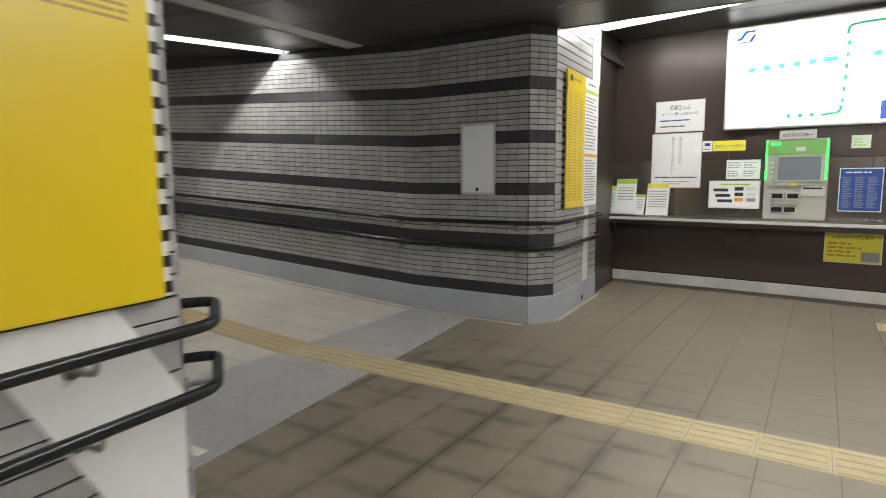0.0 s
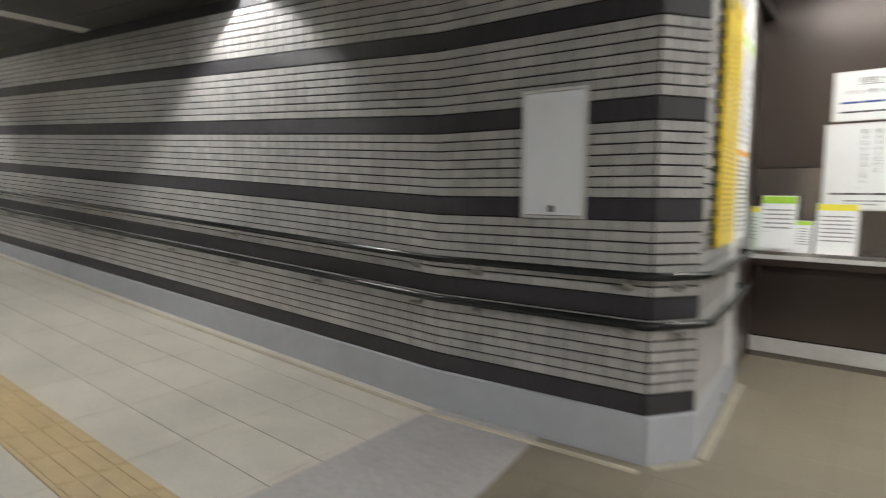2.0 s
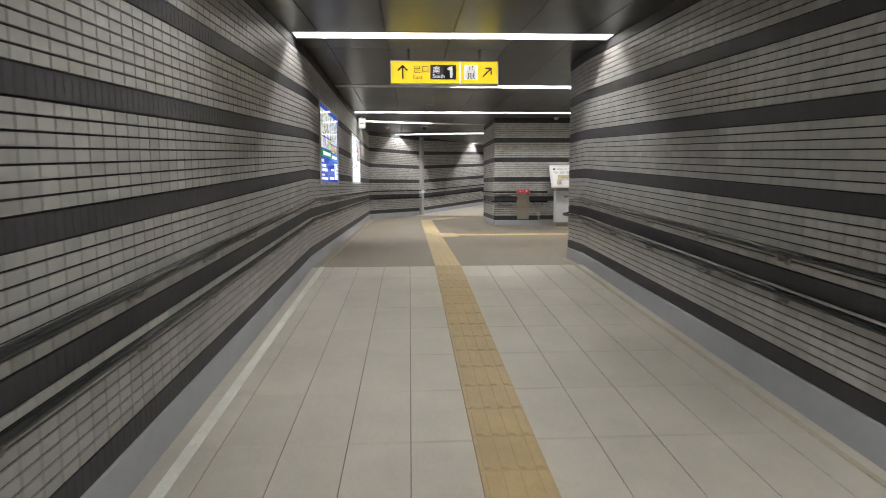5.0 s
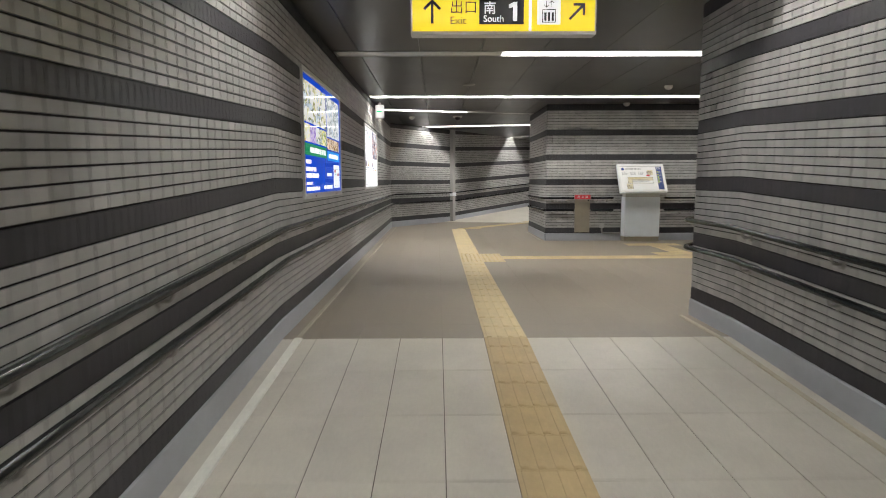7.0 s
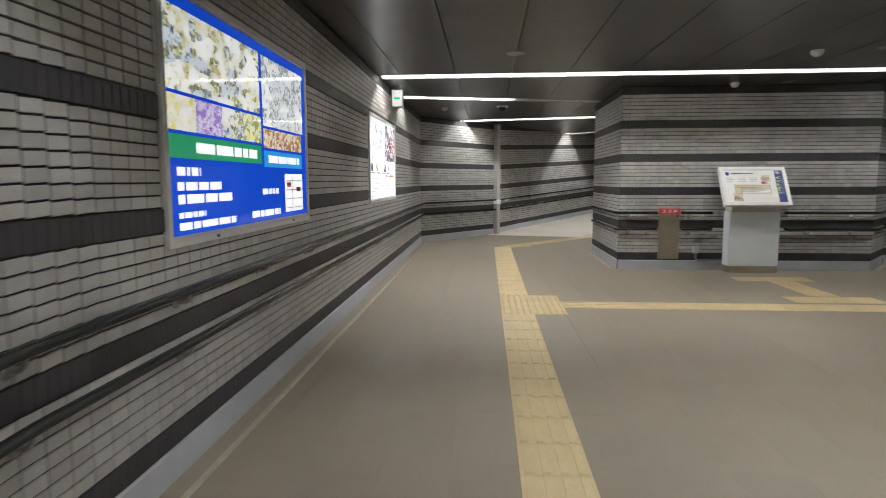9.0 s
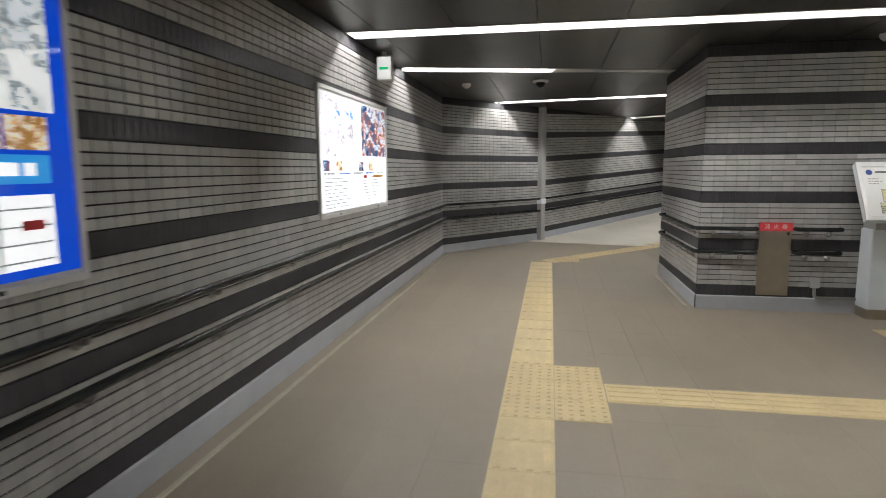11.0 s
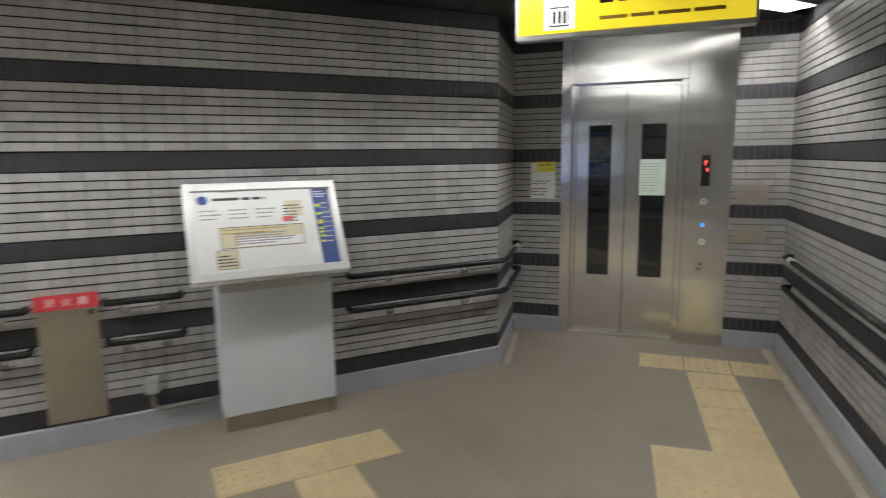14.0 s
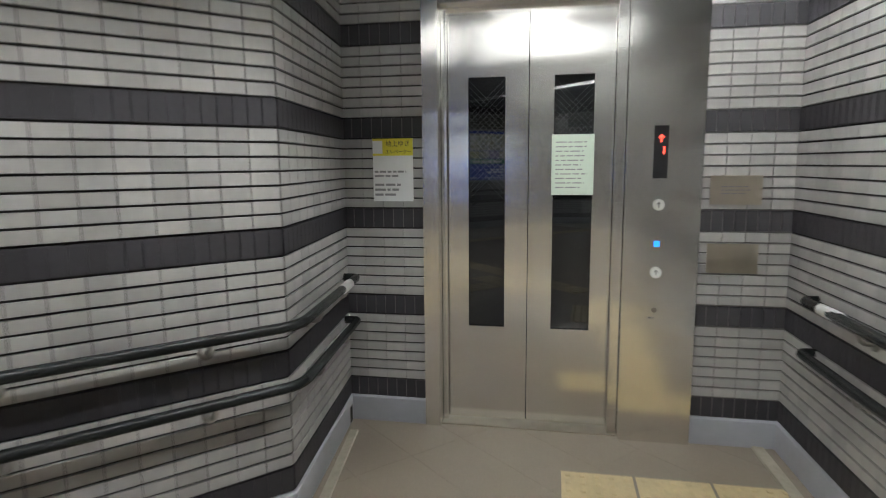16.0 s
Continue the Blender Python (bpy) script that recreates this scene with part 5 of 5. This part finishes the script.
# ---- overhead exit sign ----
S = Plane((-14.20, 3.63), (0, 1), (1, 0))
sg = empty("overhead_sign", "yellow lit exit sign with black arrows hung from the ceiling", "sign")
ZS = 2.49
slab("case", S, 0.0, 1.17, ZS, ZS + 0.262, -0.06, 0.03, M_ALU, sg, bevel=0.006)
slab("face", S, 0.012, 1.158, ZS + 0.022, ZS + 0.25, 0.03, 0.034, M_SIGN, sg, "glowing yellow face")
slab("divider", S, 0.742, 0.758, ZS + 0.024, ZS + 0.248, 0.034, 0.036, M_SIGNW, sg)
slab("plate", S, 0.43, 0.71, ZS + 0.062, ZS + 0.215, 0.034, 0.036, M_SIGNK, sg, "black number plate")
slab("plate", S, 0.795, 0.94, ZS + 0.062, ZS + 0.215, 0.034, 0.036, M_SIGNW, sg, "white lift symbol plate")
text("word", "出口", S, 0.245, ZS + 0.135, 0.088, 0.0345, M_SIGNK, sg)
text("word", "Exit", S, 0.245, ZS + 0.065, 0.066, 0.0345, M_SIGNK, sg)
text("word", "南", S, 0.455, ZS + 0.132, 0.082, 0.0365, M_SIGNW, sg)
text("word", "South", S, 0.455, ZS + 0.078, 0.056, 0.0365, M_SIGNW, sg)
v = [S.at(0.655 + a * 0.115, ZS + 0.082 + b * 0.115, 0.0368) for a, b in ((-0.11, 0), (0.11, 0), (0.11, 1), (-0.05, 1), (-0.34, 0.86), (-0.34, 0.66), (-0.11, 0.76))]
raw("numeral", v, [tuple(range(7))], M_SIGNW, sg)


def arrow(fr_, s, z, size, turn, d, mat, parent):
    v = []
    c, q = math.cos(turn), math.sin(turn)
    for a, b in ((-0.06, -0.5), (0.06, -0.5), (0.06, 0.30), (0.30, 0.06), (0.40, 0.14), (0.0, 0.53), (-0.40, 0.14), (-0.30, 0.06), (-0.06, 0.30)):
        v.append(fr_.at(s + (a * c + b * q) * size, z + (b * c - a * q) * size, d))
    raw("arrow", v, [tuple(range(9))], mat, parent)


arrow(S, 0.135, ZS + 0.14, 0.145, 0.0, 0.0348, M_SIGNK, sg)
arrow(S, 1.045, ZS + 0.14, 0.135, math.radians(45), 0.0348, M_SIGNK, sg)
part("symbol", frame_bm(S, 0.825, 0.912, ZS + 0.072, ZS + 0.155, 0.006, 0.036, 0.0375), M_SIGNK, sg)
for k in range(3):
    slab("symbol", S, 0.838 + 0.023 * k, 0.853 + 0.023 * k, ZS + 0.082, ZS + 0.135, 0.036, 0.0375, M_SIGNK, sg)
arrow(S, 0.852, ZS + 0.185, 0.045, math.pi, 0.0368, M_SIGNK, sg)
arrow(S, 0.885, ZS + 0.185, 0.045, 0.0, 0.0368, M_SIGNK, sg)
for s in (0.2, 0.97):
    slab("hanger", S, s - 0.012, s + 0.012, ZS + 0.262, CEIL1, -0.02, -0.004, M_POSTGREY, sg)

# ---- sign before the lift ----
S2 = Plane((-19.99, 8.54), (U_EL.x, U_EL.y), nl)
s2 = empty("overhead_sign", "yellow and white lit lift sign hung before the lift", "sign")
slab("case", S2, 0.0, 1.13, 2.56, 2.83, -0.05, 0.04, M_ALU, s2, bevel=0.006)
slab("face", S2, 0.015, 1.115, 2.585, 2.815, 0.04, 0.044, M_SIGN, s2, "glowing yellow face")
slab("back_face", S2, 0.015, 1.115, 2.585, 2.815, -0.054, -0.05, M_SIGNBACK, s2, "glowing white back face")
slab("plate", S2, 0.15, 0.30, 2.60, 2.80, 0.044, 0.046, M_SIGNW, s2, "white lift symbol plate")
part("symbol", frame_bm(S2, 0.175, 0.275, 2.615, 2.71, 0.007, 0.046, 0.0475), M_SIGNK, s2)
for k in range(3):
    slab("symbol", S2, 0.192 + 0.026 * k, 0.208 + 0.026 * k, 2.63, 2.69, 0.046, 0.0475, M_SIGNK, s2)
bars("print", S2, 0.42, 1.05, 2.62, 2.66, 1, 0.0448, M_BROWNINK, s2, seed=3)
bars("print", S2, 0.42, 1.05, 2.69, 2.76, 1, 0.0448, M_SIGNK, s2, seed=4)
for s in (0.2, 0.93):
    slab("hanger", S2, s - 0.012, s + 0.012, 2.83, CEIL1, -0.02, -0.004, M_POSTGREY, s2)

# ---- the lift ----
E = Plane(E0, U_EL, N_EL)
lift = empty("lift_entrance", "brushed stainless steel lift entrance with closed double doors", "lift")
ZT = 2.52
slab("left_jamb", E, 0.0, 0.075, H, CEIL1 + 0.02, -0.16, 0.028, M_STEEL, lift, bevel=0.004)
slab("right_jamb", E, 0.872, 0.913, H, ZT, -0.16, -0.012, M_STEEL, lift, bevel=0.004)
slab("transom", E, 0.0765, 0.913, ZT, CEIL1 + 0.02, -0.16, 0.006, M_STEEL, lift, bevel=0.003)
slab("inner_jamb", E, 0.0765, 0.10, H, ZT - 0.002, -0.16, -0.055, M_STEEL, lift)
slab("header_rail", E, 0.078, 0.872, ZT - 0.031, ZT - 0.001, -0.15, -0.09, M_STEEL, lift)
slab("sill", E, 0.0765, 0.91, H - 0.01, H + 0.006, -0.16, 0.0, M_STEEL2, lift)
for k, (s0, s1, w0, w1) in enumerate(((0.102, 0.483, 0.20, 0.375), (0.487, 0.870, 0.60, 0.78))):
    bm = bmesh.new()
    z0, z1, d0, d1 = H + 0.008, ZT - 0.032, -0.13, -0.095
    a, b_ = H + 0.485, H + 1.685
    o = [(s0, z0), (s1, z0), (s1, z1), (s0, z1)]
    i = [(w0, a), (w1, a), (w1, b_), (w0, b_)]
    V = [[bm.verts.new(E.at(s, z, d)) for s, z in ring] for d in (d0, d1) for ring in (o, i)]
    for q in range(4):
        j = (q + 1) % 4
        for A, B in ((V[0], V[1]), (V[2], V[3]), (V[0], V[2]), (V[1], V[3])):
            bm.faces.new((A[q], A[j], B[j], B[q]))
    leaf = part("door_leaf", bm, M_STEEL, lift)
    slab("window", E, w0, w1, a, b_, -0.118, -0.110, M_GLASS, leaf, "dark wired glass")
    v, f = [], []
    step = 0.028
    for sgn in (1, -1):
        for q in range(60):
            pts = []
            for s in (w0, w1):
                z = a + (s - w0) * sgn + q * step - 0.1
                pts.append((s, z))
            if all(a + 0.62 < z < b_ for _, z in pts):
                o_ = len(v)
                for s, z in pts:
                    v += [E.at(s, z - 0.0007, -0.1096), E.at(s, z + 0.0007, -0.1096)]
                f.append((o_, o_ + 2, o_ + 3, o_ + 1))
    raw("wire_mesh", v, f, M_MESH, leaf)
slab("door_seam", E, 0.483, 0.487, H + 0.01, ZT - 0.034, -0.13, -0.108, M_BLACK, lift)
slab("control_panel", E, 0.915, 1.232, H, CEIL1 + 0.02, -0.10, 0.036, M_STEEL, lift, bevel=0.004)
slab("display", E, 1.026, 1.086, 1.735, 1.96, 0.036, 0.039, M_BLACK, lift, "black display with red digits")
arrow(E, 1.056, 1.905, 0.032, 0.0, 0.0396, M_REDLED, lift)
text("digit", "1", E, 1.056, 1.838, 0.048, 0.0392, M_REDLED, lift)
for z in (1.62, 1.32):
    part("button", tube([E.at(1.055, z, 0.036), E.at(1.055, z, 0.046)], 0.022, 20), M_WHITE, lift, "round white call button")
    part("button_ring", tube([E.at(1.055 + 0.0225 * math.cos(a * 0.3), z + 0.0225 * math.sin(a * 0.3), 0.045) for a in range(22)], 0.003, 6), M_ALU, lift)
    arrow(E, 1.055, z, 0.024, 0.0, 0.0466, M_INK, lift)
slab("blue_mark", E, 1.043, 1.067, 1.435, 1.46, 0.036, 0.039, M_BLUELED, lift, "blue wheelchair mark lamp")
part("key_switch", tube([E.at(1.055, 1.15, 0.036), E.at(1.055, 1.15, 0.042)], 0.012, 14), M_STEEL2, lift)
bars("print", E, 1.03, 1.08, 1.105, 1.12, 1, 0.0372, M_GREYINK, lift, seed=2)
nt_, d = sheet("pale green printed notice on the lift door window", 0.592, 0.785, 1.655, 1.935, M_GPAPER, d=-0.0945, fr_=E)
bars("print", E, 0.61, 0.765, 1.68, 1.91, 11, d, M_GREYINK, nt_, seed=8, gap=0.25)

nt_, d = sheet("yellow and white lift notice on tiled wall", 0.152, 0.348, 1.63, 1.925, M_PAPER, d=0.009, fr_=W_EL)
slab("heading", W_EL, 0.152, 0.348, 1.845, 1.925, d, d + 0.0008, M_PYEL, nt_)
text("line", "地上ゆき", W_EL, 0.215, 1.89, 0.030, d + 0.001, M_INK, nt_)
text("line", "エレベーター", W_EL, 0.215, 1.856, 0.021, d + 0.001, M_INK, nt_)
slab("symbol", W_EL, 0.152, 0.20, 1.855, 1.915, d + 0.0008, d + 0.0016, M_PAPER, nt_)
bars("print", W_EL, 0.16, 0.33, 1.74, 1.78, 2, d, M_GREYINK, nt_, seed=4)
bars("print", W_EL, 0.16, 0.33, 1.65, 1.72, 3, d, M_GREYINK, nt_, seed=5)
for z0, z1, lab in ((1.62, 1.745, "small engraved steel plate on tiled wall"), (1.32, 1.45, "plain dull steel plate on tiled wall")):
    pl = empty("wall_plate", lab, "plate")
    slab("plate", W_ER, 0.035, 0.245, z0, z1, 0.007, 0.012, M_STEEL2, pl, bevel=0.001)
    if z0 > 1.5:
        bars("print", W_ER, 0.08, 0.20, z0 + 0.04, z1 - 0.04, 3, 0.0125, M_GREYINK, pl, seed=3, gap=0.3)

# ---- map stand ----
MS = Plane((-20.71, 7.02), (0, 1), (1, 0))
ms = empty("map_stand", "pale grey information stand with a tilted area map", "information stand")
slab("column", MS, 0.0, 0.61, H + 0.085, 1.29, 0.02, 0.22, M_COLUMN, ms, bevel=0.006)
slab("kick_plate", MS, 0.004, 0.606, H, H + 0.085, 0.024, 0.216, M_STEEL2, ms, "dull steel kick plate")
slab("neck", MS, 0.012, 0.598, 1.29, 1.40, 0.03, 0.232, M_TROUGH, ms, "grey recessed neck")


class Tilt:
    def at(self, s, z, d=0.0):
        return Vector((-20.36, 6.885, 1.375)) + Vector((0, 1, 0)) * (0.012 + s * 0.935) + Vector((-0.50, 0, 0.866)) * z + Vector((0.866, 0, 0.50)) * d


TB = Tilt()
slab("board", TB, 0.0, 0.86, 0.0, 0.545, -0.05, 0.0, M_BOXGREY, ms, bevel=0.004)
part("frame", frame_bm(TB, 0.0, 0.86, 0.0, 0.545, 0.045, -0.002, 0.014), M_FRAME, ms, "bright aluminium frame")
slab("map_sheet", TB, 0.045, 0.815, 0.045, 0.50, 0.0, 0.003, M_MAPSHEET, ms, "white map sheet")
slab("map_column", TB, 0.712, 0.814, 0.047, 0.495, 0.003, 0.0042, M_NAVY, ms, "blue legend column")
slab("map_area", TB, 0.17, 0.63, 0.17, 0.29, 0.003, 0.0042, M_BEIGE, ms)
part("map_outline", frame_bm(TB, 0.17, 0.63, 0.17, 0.29, 0.003, 0.0042, 0.0056), M_INK, ms)
slab("map_area", TB, 0.14, 0.25, 0.06, 0.165, 0.003, 0.0040, M_BEIGE, ms)
slab("map_area", TB, 0.26, 0.62, 0.178, 0.225, 0.0042, 0.0052, M_PAPER, ms)
bars("map_print", TB, 0.24, 0.60, 0.185, 0.255, 5, 0.0054, M_GREYINK, ms, seed=61, gap=0.5)
bars("map_print", TB, 0.14, 0.25, 0.07, 0.14, 4, 0.0042, M_INK, ms, seed=62, gap=0.45)
bars("map_print", TB, 0.53, 0.65, 0.30, 0.41, 6, 0.0042, M_INK, ms, seed=63, gap=0.4)
slab("map_area", TB, 0.545, 0.645, 0.335, 0.43, 0.003, 0.0040, M_BEIGE, ms)
bars("map_print", TB, 0.18, 0.62, 0.245, 0.285, 2, 0.0046, M_BROWNINK, ms, seed=64, gap=0.3)
part("map_outline", frame_bm(TB, 0.14, 0.25, 0.06, 0.165, 0.0025, 0.0040, 0.0050), M_INK, ms)
bars("legend_print", TB, 0.755, 0.805, 0.16, 0.42, 9, 0.0046, M_PAPER, ms, seed=65, gap=0.2)
slab("map_mark", TB, 0.52, 0.58, 0.31, 0.335, 0.0056, 0.0062, M_RED, ms)
for k in range(5):
    slab("legend_mark", TB, 0.722, 0.752, 0.20 + 0.045 * k, 0.215 + 0.045 * k, 0.0042, 0.0050, M_PGREEN, ms)
part("emblem", tube([TB.at(0.10, 0.45, 0.003), TB.at(0.10, 0.45, 0.0042)], 0.026, 18), M_PBLUE, ms)
bars("print", TB, 0.15, 0.62, 0.435, 0.47, 1, 0.0038, M_INK, ms, seed=2)
for k in range(3):
    bars("print", TB, 0.08 + 0.15 * k, 0.19 + 0.15 * k, 0.33, 0.40, 3, 0.0038, M_GREYINK, ms, seed=12 + k, gap=0.35)
for k in range(5):
    slab("legend_mark", TB, 0.722, 0.747, 0.17 + 0.055 * k, 0.182 + 0.055 * k, 0.0042, 0.0052, M_PYEL, ms)
bars("print", TB, 0.722, 0.80, 0.44, 0.485, 3, 0.005, M_PAPER, ms, seed=6)

# ---- steel extinguisher cabinet and socket on the pier ----
PF = Plane((-20.71, 6.205), (0, 1), (1, 0))
cb = empty("extinguisher_cabinet", "narrow steel extinguisher cabinet with a red label", "cabinet")
slab("door", PF, 0.0, 0.265, 0.665, 1.25, 0.0, 0.018, M_STEEL2, cb, bevel=0.003)
slab("label_plate", PF, -0.005, 0.27, 1.25, 1.325, 0.0, 0.022, M_RED, cb, "red label with white characters")
for k, ch in enumerate("消火器"):
    text("character", ch, PF, 0.06 + 0.072 * k, 1.272, 0.046, 0.0225, M_PAPER, cb, "CENTER")
slab("handle", PF, 0.225, 0.245, 1.215, 1.24, 0.018, 0.028, M_BLACK, cb)
so = empty("socket_box", "grey socket box with a pipe along the base", "socket")
slab("box", PF, 0.44, 0.515, 0.745, 0.835, 0.006, 0.05, M_TROUGH, so, bevel=0.006)
part("conduit", tube(rounded([PF.at(0.478, 0.75, 0.03), PF.at(0.478, 0.655, 0.03), PF.at(0.83, 0.655, 0.03)], 0.04), 0.014, 10), M_BRACK, so, smooth=True)

# ---- on the ceiling ----


def disc(name, x, y, label, cat, r, h, mat, dome=False):
    ob = empty(name, label, cat)
    z = ceil_z(x)
    prof = [(r, 0.0), (r, -h * 0.4), (r * 0.8, -h * 0.7), (r * 0.45, -h)] if not dome else [(r, 0.0), (r, -0.02), (r * 0.9, -0.025)]
    bm = bmesh.new()
    rings = [[bm.verts.new((x + q * math.cos(k * math.pi / 9), y + q * math.sin(k * math.pi / 9), z + dz)) for k in range(18)] for q, dz in prof]
    for a, b_ in zip(rings, rings[1:]):
        for k in range(18):
            bm.faces.new((a[k], a[(k + 1) % 18], b_[(k + 1) % 18], b_[k]))
    bm.faces.new(rings[-1])
    part("base", bm, mat, ob, smooth=False)
    if dome:
        bm = bmesh.new()
        bmesh.ops.create_uvsphere(bm, u_segments=16, v_segments=8, radius=r * 0.62)
        bmesh.ops.translate(bm, verts=bm.verts, vec=(x, y, z - 0.028))
        part("dome", bm, M_BLACK, ob, "dark camera dome", smooth=True)


disc("smoke_detector", -18.70, 7.01, "small white smoke detector on the dark ceiling", "smoke detector", 0.055, 0.055, M_WHITE)
disc("smoke_detector", -20.53, 7.01, "small white smoke detector on the dark ceiling", "smoke detector", 0.055, 0.055, M_WHITE)
disc("smoke_detector", -22.63, 3.28, "small white smoke detector on the dark ceiling", "smoke detector", 0.055, 0.055, M_WHITE)
disc("ceiling_speaker", -18.60, 7.57, "flat grey round loudspeaker in the dark ceiling", "loudspeaker", 0.085, 0.015, M_POSTGREY)
disc("ceiling_speaker", -20.48, 7.62, "flat grey round loudspeaker in the dark ceiling", "loudspeaker", 0.085, 0.015, M_POSTGREY)
disc("ceiling_speaker", -18.58, 4.23, "flat grey round loudspeaker in the dark ceiling", "loudspeaker", 0.085, 0.015, M_POSTGREY)
disc("dome_camera", -22.55, 4.21, "white dome camera on the dark ceiling", "camera", 0.095, 0.05, M_WHITE, dome=True)
